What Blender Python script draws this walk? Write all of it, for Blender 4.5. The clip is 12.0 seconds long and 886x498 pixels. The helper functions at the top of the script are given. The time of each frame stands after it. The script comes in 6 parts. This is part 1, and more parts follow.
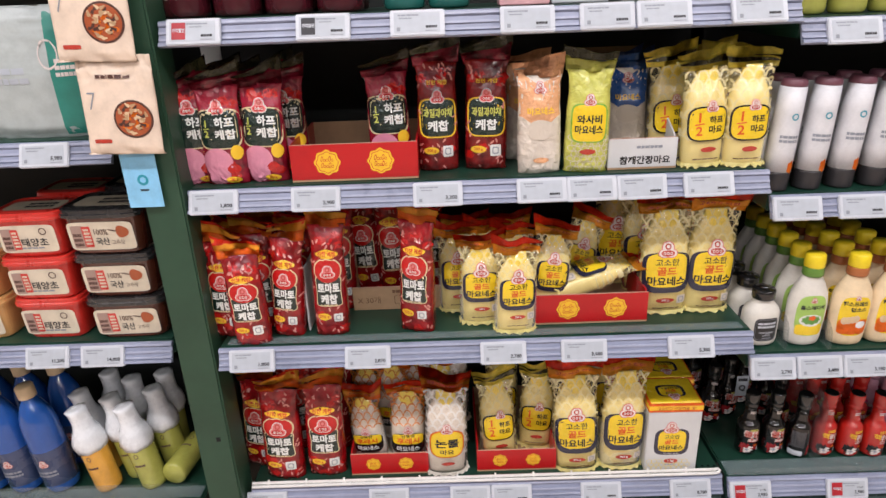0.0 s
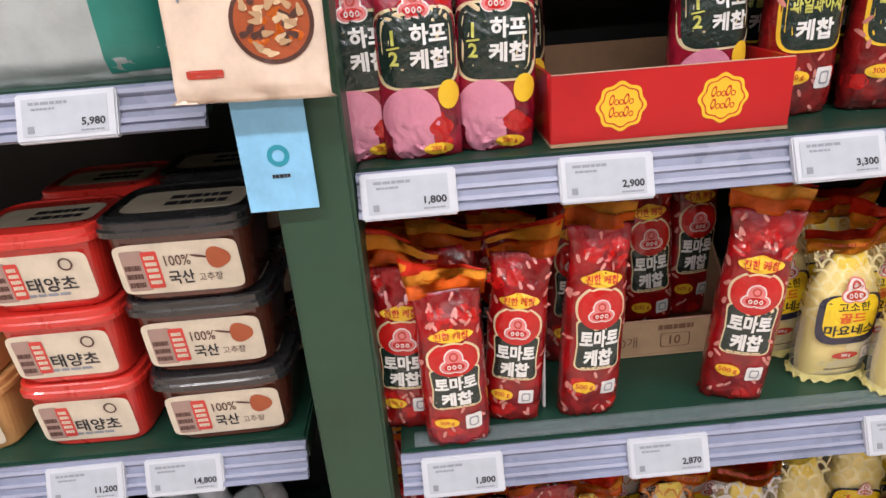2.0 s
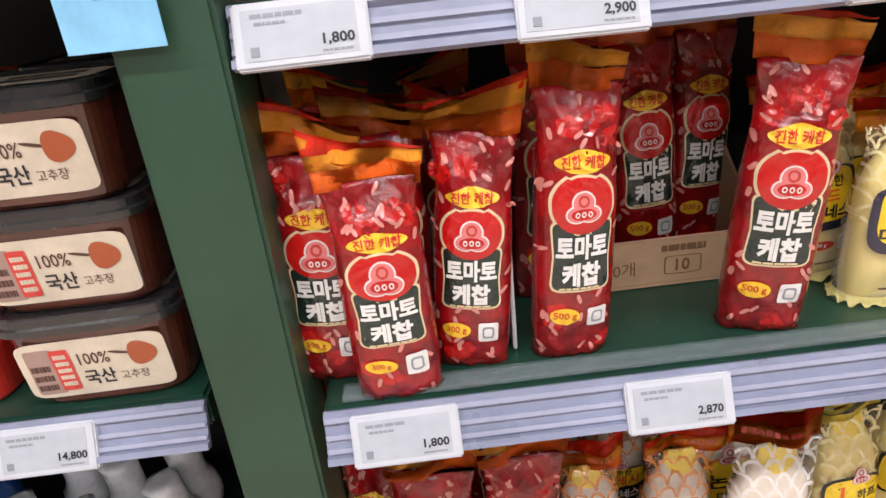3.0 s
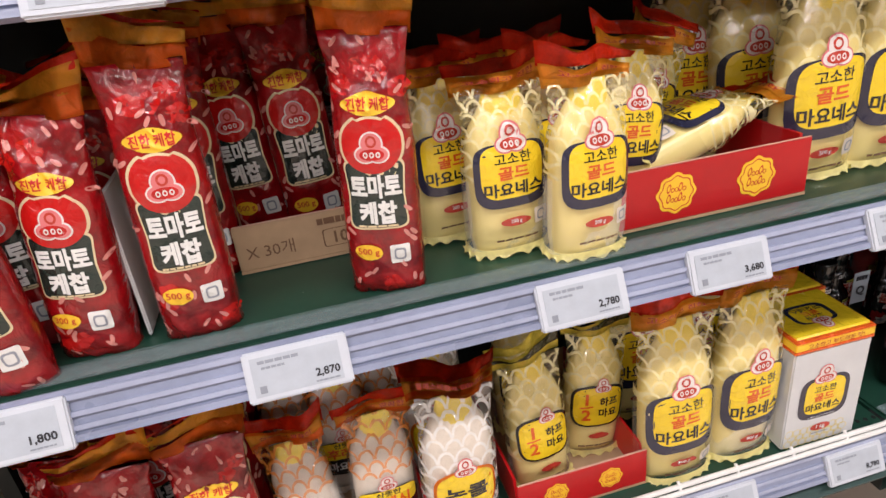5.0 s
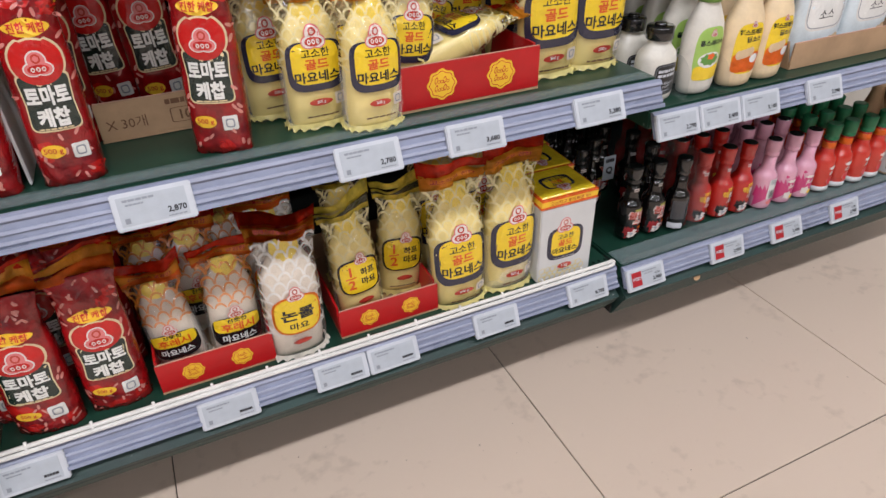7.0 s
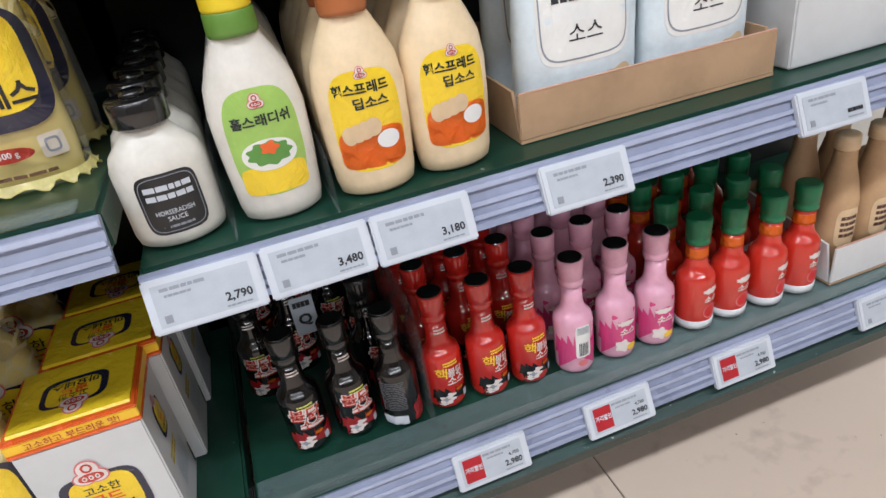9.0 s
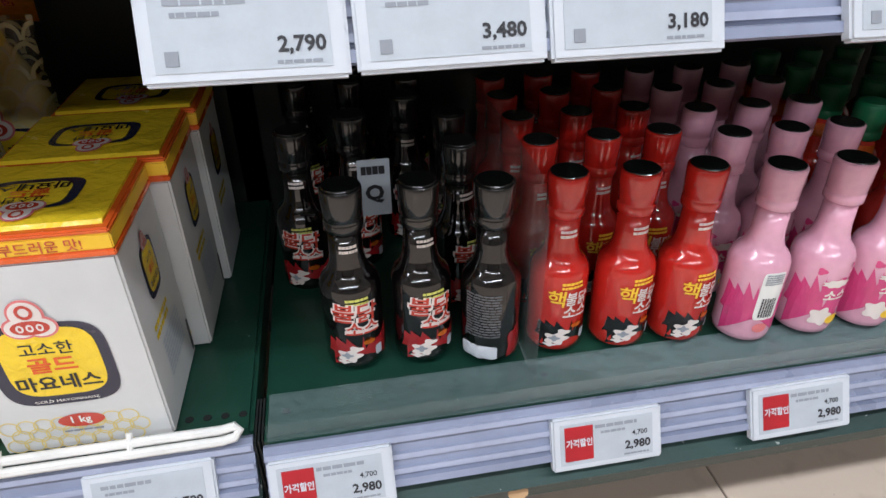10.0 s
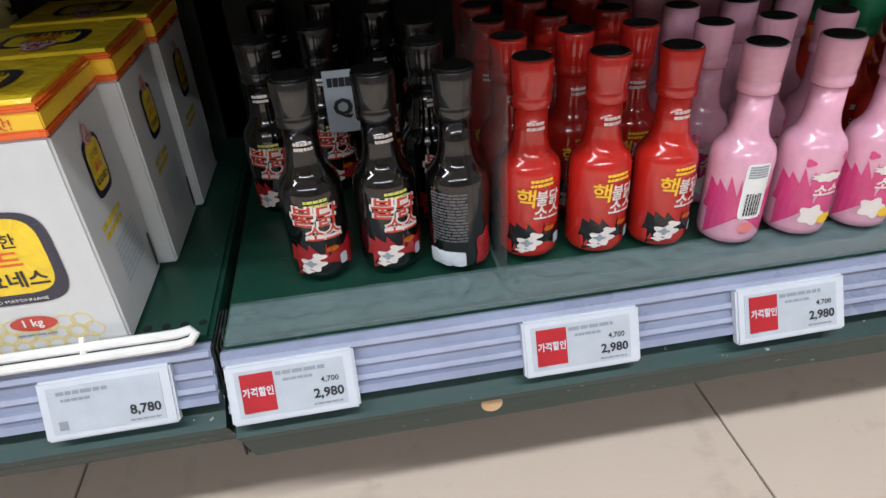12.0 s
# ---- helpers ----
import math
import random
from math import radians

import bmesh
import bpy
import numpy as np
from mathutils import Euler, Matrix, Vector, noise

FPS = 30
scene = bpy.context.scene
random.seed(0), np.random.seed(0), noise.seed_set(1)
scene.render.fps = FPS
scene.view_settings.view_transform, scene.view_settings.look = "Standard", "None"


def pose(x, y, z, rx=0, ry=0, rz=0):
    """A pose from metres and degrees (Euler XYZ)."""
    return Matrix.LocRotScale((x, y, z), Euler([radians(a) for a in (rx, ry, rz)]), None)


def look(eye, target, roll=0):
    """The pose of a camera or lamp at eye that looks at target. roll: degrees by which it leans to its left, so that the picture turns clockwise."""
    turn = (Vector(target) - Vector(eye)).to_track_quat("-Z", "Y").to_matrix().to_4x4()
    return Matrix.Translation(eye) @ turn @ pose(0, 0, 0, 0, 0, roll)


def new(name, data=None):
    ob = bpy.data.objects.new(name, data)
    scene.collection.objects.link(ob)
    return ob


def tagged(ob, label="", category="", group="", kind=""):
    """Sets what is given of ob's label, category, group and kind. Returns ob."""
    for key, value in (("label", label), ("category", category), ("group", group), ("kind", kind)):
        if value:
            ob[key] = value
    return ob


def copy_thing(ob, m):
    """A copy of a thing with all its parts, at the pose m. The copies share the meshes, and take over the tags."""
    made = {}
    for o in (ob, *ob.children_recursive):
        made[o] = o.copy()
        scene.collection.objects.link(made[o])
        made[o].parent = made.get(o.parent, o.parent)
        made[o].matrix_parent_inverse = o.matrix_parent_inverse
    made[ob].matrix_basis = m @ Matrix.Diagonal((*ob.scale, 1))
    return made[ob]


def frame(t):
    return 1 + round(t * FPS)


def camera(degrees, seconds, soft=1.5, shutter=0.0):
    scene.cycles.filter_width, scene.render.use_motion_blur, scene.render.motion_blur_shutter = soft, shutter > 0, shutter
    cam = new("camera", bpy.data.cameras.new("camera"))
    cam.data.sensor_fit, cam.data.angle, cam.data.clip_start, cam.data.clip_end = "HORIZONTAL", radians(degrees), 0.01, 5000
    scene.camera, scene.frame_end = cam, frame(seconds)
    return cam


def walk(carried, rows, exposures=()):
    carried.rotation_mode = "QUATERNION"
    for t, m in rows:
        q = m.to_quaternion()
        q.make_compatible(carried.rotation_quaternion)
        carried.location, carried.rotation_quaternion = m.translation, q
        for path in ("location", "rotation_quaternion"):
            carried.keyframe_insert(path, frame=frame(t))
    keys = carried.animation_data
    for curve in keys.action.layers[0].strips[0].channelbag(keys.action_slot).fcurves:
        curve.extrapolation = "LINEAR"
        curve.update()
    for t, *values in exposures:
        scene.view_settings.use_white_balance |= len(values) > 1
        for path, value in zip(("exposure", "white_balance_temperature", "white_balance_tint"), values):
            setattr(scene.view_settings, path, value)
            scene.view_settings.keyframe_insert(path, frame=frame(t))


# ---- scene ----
cam = camera(69.2, 12.0)
PATH = [
    (0, (0.393, -0.965, 1.104), (0.368, 0.891, 0.36), -2.3),
    (0.5, (0.315, -0.93, 1.056), (0.304, 0.859, 0.162), -0.2),
    (1, (0.249, -0.769, 1.041), (0.28, 1.027, 0.161), -1.0),
    (1.5, (0.141, -0.626, 1.016), (0.185, 1.187, 0.174), -3.1),
    (2, (0.031, -0.488, 0.975), (0.073, 1.341, 0.168), -4.5),
    (2.5, (0.052, -0.398, 0.894), (0.084, 1.438, 0.102), -6.4),
    (2.7, (0.062, -0.381, 0.866), (0.094, 1.45, 0.062), -6.4),
    (4.3, (0.192, -0.396, 0.796), (0.372, 1.413, -0.036), -4.3),
    (4.5, (0.22, -0.401, 0.801), (0.462, 1.392, -0.052), -5.1),
    (5, (0.276, -0.43, 0.805), (0.651, 1.332, -0.063), -6.8),
    (5.5, (0.315, -0.464, 0.801), (0.805, 1.277, -0.053), -6.1),
    (6, (0.3, -0.517, 0.819), (0.799, 1.171, -0.13), -4.8),
    (6.5, (0.268, -0.588, 0.864), (0.731, 1.011, -0.244), -4.6),
    (7, (0.279, -0.656, 0.851), (0.953, 0.859, -0.267), -1.6),
    (7.5, (0.464, -0.655, 0.844), (1.204, 0.839, -0.261), -6.1),
    (7.7, (0.571, -0.645, 0.84), (1.324, 0.846, -0.261), -6.4),
    (9.3, (1.026, -0.354, 0.644), (1.397, 1.338, -0.355), -7.9),
    (9.5, (1.021, -0.317, 0.604), (1.372, 1.369, -0.413), -5.3),
    (10, (0.976, -0.267, 0.534), (1.277, 1.393, -0.541), -0.6),
    (10.5, (0.958, -0.261, 0.492), (1.182, 1.364, -0.652), -1.2),
    (11, (0.948, -0.265, 0.477), (1.147, 1.344, -0.694), -2.1),
    (11.5, (0.962, -0.276, 0.475), (1.151, 1.337, -0.691), -2.8),
    (12, (1.01, -0.29, 0.473), (1.237, 1.365, -0.626), -3.4),
]
walk(cam, [(t, look(eye, target, roll)) for t, eye, target, roll in PATH],
     exposures=[(0.0, -0.52, 6420, 16), (2.0, -0.4, 6420, 16), (2.7, -0.24, 6420, 16), (4.3, -0.3, 6450, 17), (5.5, -0.38, 6500, 16), (7.0, -0.62, 6180, 13), (7.7, -0.62, 6130, 12), (9.3, -0.4, 5900, 9), (12.0, -0.27, 5840, 7)])

# ---- light ----
world = bpy.data.worlds.new("store_air")
scene.world = world
world.use_nodes = True
world.node_tree.nodes["Background"].inputs["Color"].default_value = (1.0, 0.98, 0.96, 1)
world.node_tree.nodes["Background"].inputs["Strength"].default_value = 0.05
LAMP_POWER = 30.0
FAR_LAMP_POWER = 36.0


def ceiling_lamp(x, y, power):
    """A long ceiling tube fitting: housing, glowing diffuser and its light."""
    root = tagged(new("ceiling_light"), "white metal ceiling fitting with a long bright tube", "ceiling light", "ceiling lights over the aisle")
    root.matrix_basis = pose(x, y, 2.879)
    part("housing", box(-0.62, -0.09, -0.02, 0.62, 0.09, 0.02, 0.006), M["white_paint"], root)
    part("diffuser", box(-0.6, -0.065, -0.034, 0.6, 0.065, -0.021, 0.004), M["tube_glow"], root)
    data = bpy.data.lights.new("tube_light", "AREA")
    data.shape, data.size, data.size_y, data.energy, data.color = "RECTANGLE", 1.2, 0.14, power, (1.0, 0.985, 0.985)
    lamp = new("tube_light", data)
    lamp.matrix_basis = pose(x, y, 2.84)


# ---- mesh helpers ----
def part(name, bm, material, parent=None, label="", smooth=None):
    """Links a bmesh as one mesh object under a thing or a part."""
    me = bpy.data.meshes.new(name)
    bm.normal_update()
    if smooth is not None:
        for f in bm.faces:
            f.smooth = smooth
    bm.to_mesh(me)
    bm.free()
    me.materials.append(material)
    ob = new(name, me)
    if parent is not None:
        ob.parent = parent
    if label:
        ob["label"] = label
    return ob


def box(x0, y0, z0, x1, y1, z1, bevel=0.0, bm=None):
    own = bm is None
    bm = bm or bmesh.new()
    made = bmesh.ops.create_cube(bm, size=1)["verts"]
    for v in made:
        v.co = Vector((x0 + (v.co.x + 0.5) * (x1 - x0), y0 + (v.co.y + 0.5) * (y1 - y0), z0 + (v.co.z + 0.5) * (z1 - z0)))
    if bevel and own:
        bmesh.ops.bevel(bm, geom=bm.edges[:], offset=bevel, segments=2, affect="EDGES", clamp_overlap=True)
    return bm


def extrude_x(profile, x0, x1, bm=None):
    """A closed (y, z) profile swept along x."""
    bm = bm or bmesh.new()
    a = [bm.verts.new((x0, y, z)) for y, z in profile]
    b = [bm.verts.new((x1, y, z)) for y, z in profile]
    n = len(profile)
    for i in range(n):
        bm.faces.new((a[i], a[(i + 1) % n], b[(i + 1) % n], b[i]))
    bm.faces.new(a[::-1])
    bm.faces.new(b)
    bmesh.ops.recalc_face_normals(bm, faces=bm.faces[:])
    return bm


def tube(points, radius, segs=8, bm=None):
    """A round bar along a line of points."""
    bm = bm or bmesh.new()
    pts = [Vector(p) for p in points]
    rings = []
    for i, p in enumerate(pts):
        d = (pts[min(i + 1, len(pts) - 1)] - pts[max(i - 1, 0)]).normalized()
        side = d.cross(Vector((0, 0, 1)))
        side = side.normalized() if side.length > 0.01 else Vector((1, 0, 0))
        up = side.cross(d)
        rings.append([bm.verts.new(p + radius * (math.cos(a) * side + math.sin(a) * up)) for a in [2 * math.pi * k / segs for k in range(segs)]])
    for r, s in zip(rings, rings[1:]):
        for k in range(segs):
            bm.faces.new((r[k], r[(k + 1) % segs], s[(k + 1) % segs], s[k]))
    bm.faces.new(rings[0][::-1])
    bm.faces.new(rings[-1])
    bmesh.ops.recalc_face_normals(bm, faces=bm.faces[:])
    return bm


def lathe(profile, segs=24, flat=1.0, bm=None):
    """A (radius, z) profile turned round z; flat squeezes it front to back."""
    bm = bm or bmesh.new()
    rings = [[bm.verts.new((r * math.sin(2 * math.pi * k / segs), -flat * r * math.cos(2 * math.pi * k / segs), z)) for k in range(segs)] for r, z in profile]
    for a, b in zip(rings, rings[1:]):
        for k in range(segs):
            bm.faces.new((a[k], a[(k + 1) % segs], b[(k + 1) % segs], b[k]))
    bm.faces.new(rings[0][::-1])
    bm.faces.new(rings[-1])
    return bm


def lerp(t, xs, ys):
    return float(np.interp(t, xs, ys))


# ---- print on curved packs: a surface is a function of (across, up, lift) ----
def flat_face(y=0.0):
    return lambda u, v, lift=0.0: Vector((u, y - lift, v))


def turned_face(profile, flat=1.0, turn=0.0):
    zs, rs = [p[1] for p in profile], [p[0] for p in profile]

    def at(u, v, lift=0.0):
        r = max(lerp(v, zs, rs), 0.003)
        a = u / r + turn
        return Vector(((r + lift) * math.sin(a), -(flat * r + lift) * math.cos(a), v))
    return at


def ellipse(w, h, n=36, power=2.0):
    out = []
    for k in range(n):
        a = 2 * math.pi * k / n
        c, s = math.cos(a), math.sin(a)
        out.append((w / 2 * math.copysign(abs(c) ** (2 / power), c), h / 2 * math.copysign(abs(s) ** (2 / power), s)))
    return out


def lobed(w, h, lobes, depth, n=48, start=0.0):
    return [(w / 2 * (1 + depth * math.cos(lobes * a + start)) * math.cos(a), h / 2 * (1 + depth * math.cos(lobes * a + start)) * math.sin(a)) for a in [2 * math.pi * k / n for k in range(n)]]


def flames(w, h, tips, seed):
    """A band whose upper edge licks up in pointed tongues."""
    rnd = random.Random(seed)
    out = [(w / 2, -h / 2)]
    for k in range(tips):
        x = w / 2 - w * k / tips
        s = w / tips
        out += [(x, h * rnd.uniform(0.02, 0.08)), (x - s * 0.3, h * rnd.uniform(0.1, 0.2)), (x - s * rnd.uniform(0.4, 0.75), h * rnd.uniform(0.3, 0.55)), (x - s * 0.8, h * 0.12)]
    return out + [(-w / 2, h * 0.02), (-w / 2, -h / 2)]


def patch(at, outline, cu, cv, lift, bm=None, rings=6, inner=0.0, spin=0.0):
    """A printed patch (or, with inner, a printed outline) laid on a surface."""
    bm = bm or bmesh.new()
    c, s = math.cos(radians(spin)), math.sin(radians(spin))
    pts = [(x * c - y * s, x * s + y * c) for x, y in outline]
    n = len(pts)
    levels = [inner + (1 - inner) * k / rings for k in range(rings + 1)] if inner else [k / rings for k in range(1, rings + 1)]
    loops = [[bm.verts.new(at(cu + x * f, cv + y * f, lift)) for x, y in pts] for f in levels]
    if not inner:
        mid = bm.verts.new(at(cu, cv, lift))
        for k in range(n):
            bm.faces.new((mid, loops[0][k], loops[0][(k + 1) % n]))
    for a, b in zip(loops, loops[1:]):
        for k in range(n):
            bm.faces.new((a[k], b[k], b[(k + 1) % n], a[(k + 1) % n]))
    return bm


LETTERS = {}


def letters(text, bold=0.0):
    """The flat outline mesh of a text in the built-in font, about one unit high."""
    key = (text, bold)
    if key not in LETTERS:
        curve = bpy.data.curves.new("lettering", "FONT")
        curve.body, curve.align_x, curve.align_y, curve.resolution_u, curve.offset = text, "CENTER", "CENTER", 2, bold
        ob = new("lettering", curve)
        bpy.context.view_layer.update()
        me = bpy.data.meshes.new_from_object(ob.evaluated_get(bpy.context.evaluated_depsgraph_get()))
        cut = bmesh.new()
        cut.from_mesh(me)
        for axis in (0, 1):
            low, high = min(v.co[axis] for v in cut.verts), max(v.co[axis] for v in cut.verts)
            k = low + 0.14
            while k < high:
                side = Vector((1, 0, 0)) if axis == 0 else Vector((0, 1, 0))
                bmesh.ops.bisect_plane(cut, geom=cut.verts[:] + cut.edges[:] + cut.faces[:], plane_co=side * k, plane_no=side)
                k += 0.14
        cut.verts.index_update()
        LETTERS[key] = ([tuple(v.co) for v in cut.verts], [tuple(v.index for v in f.verts) for f in cut.faces])
        cut.free()
        bpy.data.objects.remove(ob)
        bpy.data.curves.remove(curve)
        bpy.data.meshes.remove(me)
    return LETTERS[key]


def write(at, text, cu, cv, height, lift, width=0.0, bold=0.02, bm=None, spin=0.0):
    bm = bm or bmesh.new()
    co, faces = letters(text, bold)
    if not co:
        return bm
    x0, x1 = min(p[0] for p in co), max(p[0] for p in co)
    y0, y1 = min(p[1] for p in co), max(p[1] for p in co)
    sy = height / (y1 - y0)
    sx = width / (x1 - x0) if width else sy
    c, s = math.cos(radians(spin)), math.sin(radians(spin))
    vs = []
    for p in co:
        x, y = (p[0] - (x0 + x1) / 2) * sx, (p[1] - (y0 + y1) / 2) * sy
        vs.append(bm.verts.new(at(cu + x * c - y * s, cv + x * s + y * c, lift)))
    for f in faces:
        try:
            bm.faces.new([vs[i] for i in f])
        except ValueError:
            pass
    return bm


def bars(at, cu, cv, width, height, rows, lift, bm=None, seed=0):
    """Fine print that cannot be read: short bars."""
    bm = bm or bmesh.new()
    rnd = random.Random(seed)
    step = height / rows
    for r in range(rows):
        v = cv + height / 2 - (r + 0.5) * step
        u = cu - width / 2
        while u < cu + width / 2 - width * 0.05:
            w = min(width * rnd.uniform(0.1, 0.25), cu + width / 2 - u)
            q = [bm.verts.new(at(u + a, v + b, lift)) for a, b in ((0, -step * 0.3), (w, -step * 0.3), (w, step * 0.3), (0, step * 0.3))]
            bm.faces.new(q)
            u += w + width * 0.025
    return bm


# ---- materials ----
M = {}


def mat(name, color, rough=0.5, metal=0.0, vary=0.12, scale=30.0, bump=0.0, bump_scale=200.0, relief=0.004, coat=0.0, glow=0.0, second=None, wear=0.25, specks=None, thin=0.0):
    """A painted, printed or moulded surface: colour that varies at two scales, with fine relief."""
    m = bpy.data.materials.new(name)
    m.use_nodes = True
    nt = m.node_tree
    n, link = nt.nodes, nt.links.new
    bs = n["Principled BSDF"]
    tex = n.new("ShaderNodeTexCoord")
    noise_a, noise_b = n.new("ShaderNodeTexNoise"), n.new("ShaderNodeTexNoise")
    noise_a.inputs["Scale"].default_value, noise_a.inputs["Detail"].default_value = scale, 5
    noise_b.inputs["Scale"].default_value, noise_b.inputs["Detail"].default_value = scale * 7, 3
    for q in (noise_a, noise_b):
        link(tex.outputs["Object"], q.inputs["Vector"])
    add = n.new("ShaderNodeMath")
    add.operation = "MULTIPLY_ADD"
    add.inputs[1].default_value = wear
    link(noise_b.outputs["Fac"], add.inputs[0])
    link(noise_a.outputs["Fac"], add.inputs[2])
    ramp = n.new("ShaderNodeValToRGB")
    a = second or [c * (1 - vary) for c in color]
    b = [min(c * (1 + vary * 0.6), 1) for c in color]
    ramp.color_ramp.elements[0].position, ramp.color_ramp.elements[1].position = 0.42, 0.76
    ramp.color_ramp.elements[0].color, ramp.color_ramp.elements[1].color = (*a, 1), (*b, 1)
    link(add.outputs[0], ramp.inputs["Fac"])
    colour = ramp.outputs["Color"]
    if specks:
        dots, edge, over = n.new("ShaderNodeTexNoise"), n.new("ShaderNodeMapRange"), n.new("ShaderNodeMix")
        dots.inputs["Scale"].default_value, dots.inputs["Detail"].default_value = specks[1], 2
        edge.inputs["From Min"].default_value, edge.inputs["From Max"].default_value = specks[2], specks[2] + 0.03
        over.data_type = "RGBA"
        over.inputs[7].default_value = (*specks[0], 1)
        link(tex.outputs["Object"], dots.inputs["Vector"])
        link(dots.outputs["Fac"], edge.inputs["Value"])
        link(edge.outputs["Result"], over.inputs[0])
        link(colour, over.inputs[6])
        colour = over.outputs[2]
    link(colour, bs.inputs["Base Color"])
    bs.inputs["Metallic"].default_value, bs.inputs["Coat Weight"].default_value, bs.inputs["Coat Roughness"].default_value = metal, coat, 0.08
    rr = n.new("ShaderNodeMapRange")
    rr.inputs["To Min"].default_value, rr.inputs["To Max"].default_value = max(rough - 0.08, 0.03), min(rough + 0.12, 1)
    link(noise_a.outputs["Fac"], rr.inputs["Value"])
    link(rr.outputs["Result"], bs.inputs["Roughness"])
    if bump:
        nb, bp = n.new("ShaderNodeTexNoise"), n.new("ShaderNodeBump")
        nb.inputs["Scale"].default_value, nb.inputs["Detail"].default_value = bump_scale, 4
        nb.inputs["Distortion"].default_value = 0.6
        bp.inputs["Strength"].default_value, bp.inputs["Distance"].default_value = bump, relief
        link(tex.outputs["Object"], nb.inputs["Vector"])
        link(nb.outputs["Fac"], bp.inputs["Height"])
        link(bp.outputs["Normal"], bs.inputs["Normal"])
    if glow:
        bs.inputs["Emission Color"].default_value, bs.inputs["Emission Strength"].default_value = (*color, 1), glow
    if thin:
        through_film, both = n.new("ShaderNodeBsdfTranslucent"), n.new("ShaderNodeMixShader")
        both.inputs["Fac"].default_value = thin
        link(colour, through_film.inputs["Color"])
        link(bs.outputs[0], both.inputs[1])
        link(through_film.outputs[0], both.inputs[2])
        link(both.outputs[0], n["Material Output"].inputs["Surface"])
    M[name] = m
    return m


def clear(name, tint, veil, rough=0.06, lattice=0.0, bump=0.3, cell=0.0105):
    """Clear wrapping film or acrylic; lattice prints a fish-scale net on it."""
    m = bpy.data.materials.new(name)
    m.use_nodes = True
    nt = m.node_tree
    n, link = nt.nodes, nt.links.new
    bs = n["Principled BSDF"]
    bs.inputs["Base Color"].default_value = (*tint, 1)
    bs.inputs["Roughness"].default_value = rough
    see, mix = n.new("ShaderNodeBsdfTransparent"), n.new("ShaderNodeMixShader")
    tex = n.new("ShaderNodeTexCoord")
    nb, bp = n.new("ShaderNodeTexNoise"), n.new("ShaderNodeBump")
    nb.inputs["Scale"].default_value, nb.inputs["Detail"].default_value, nb.inputs["Distortion"].default_value = 75, 3, 0.8
    bp.inputs["Strength"].default_value, bp.inputs["Distance"].default_value = bump, 0.006
    link(tex.outputs["Object"], nb.inputs["Vector"])
    link(nb.outputs["Fac"], bp.inputs["Height"])
    link(bp.outputs["Normal"], bs.inputs["Normal"])
    mix.inputs["Fac"].default_value = veil

    def op(kind, a, b=None, c=None):
        q = n.new("ShaderNodeMath")
        q.operation = kind
        for i, v in enumerate((a, b, c)):
            if v is None:
                continue
            if isinstance(v, (int, float)):
                q.inputs[i].default_value = v
            else:
                link(v, q.inputs[i])
        return q.outputs[0]
    if lattice:
        sep = n.new("ShaderNodeSeparateXYZ")
        link(tex.outputs["Object"], sep.inputs[0])
        u, v = op("DIVIDE", sep.outputs["X"], cell), op("DIVIDE", sep.outputs["Z"], cell * 0.8)
        row = op("FLOOR", v)
        uu = op("SUBTRACT", op("FRACT", op("ADD", u, op("MULTIPLY", op("MODULO", row, 2.0), 0.5))), 0.5)
        vv = op("FRACT", v)
        r = op("SQRT", op("ADD", op("MULTIPLY", uu, uu), op("MULTIPLY", op("MULTIPLY", vv, vv), 0.3)))
        line = op("LESS_THAN", op("ABSOLUTE", op("SUBTRACT", r, 0.45)), 0.065)
        link(op("MULTIPLY_ADD", line, lattice, veil), mix.inputs["Fac"])
        gloss, top = n.new("ShaderNodeBsdfGlossy"), n.new("ShaderNodeMixShader")
        gloss.inputs["Roughness"].default_value, top.inputs["Fac"].default_value = 0.1, 0.075
        link(bp.outputs["Normal"], gloss.inputs["Normal"])
        link(mix.outputs[0], top.inputs[1])
        link(gloss.outputs[0], top.inputs[2])
    else:
        fr, sh = n.new("ShaderNodeFresnel"), n.new("ShaderNodeMath")
        fr.inputs["IOR"].default_value = 1.35
        sh.operation = "MULTIPLY_ADD"
        sh.inputs[1].default_value, sh.inputs[2].default_value = 0.25, veil
        link(fr.outputs[0], sh.inputs[0])
        link(sh.outputs[0], mix.inputs["Fac"])
    link(see.outputs[0], mix.inputs[1])
    link(bs.outputs[0], mix.inputs[2])
    link((top if lattice else mix).outputs[0], n["Material Output"].inputs["Surface"])
    M[name] = m
    return m


mat("white_paint", (0.8, 0.8, 0.78), 0.5, vary=0.05)
mat("tube_glow", (1, 0.97, 0.93), 0.5, glow=6.0, vary=0.01)
mat("wall_paint", (0.7, 0.68, 0.62), 0.6, vary=0.06, scale=3, bump=0.05, bump_scale=300)
mat("skirting", (0.06, 0.06, 0.065), 0.45, vary=0.2, scale=8)
mat("green_steel", (0.012, 0.052, 0.033), 0.3, vary=0.22, scale=9, bump=0.03, bump_scale=500, second=(0.009, 0.038, 0.025), specks=((0.2, 0.24, 0.22), 150, 0.74))
mat("post_green", (0.022, 0.066, 0.037), 0.42, vary=0.18, scale=7, bump=0.04, bump_scale=450)
mat("kick_green", (0.008, 0.036, 0.031), 0.52, vary=0.3, scale=10, bump=0.04, bump_scale=400, specks=((0.3, 0.33, 0.31), 130, 0.72))
# near-black; back panels, end plates and the sheet filling the shaded gap
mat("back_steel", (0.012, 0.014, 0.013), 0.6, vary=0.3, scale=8)
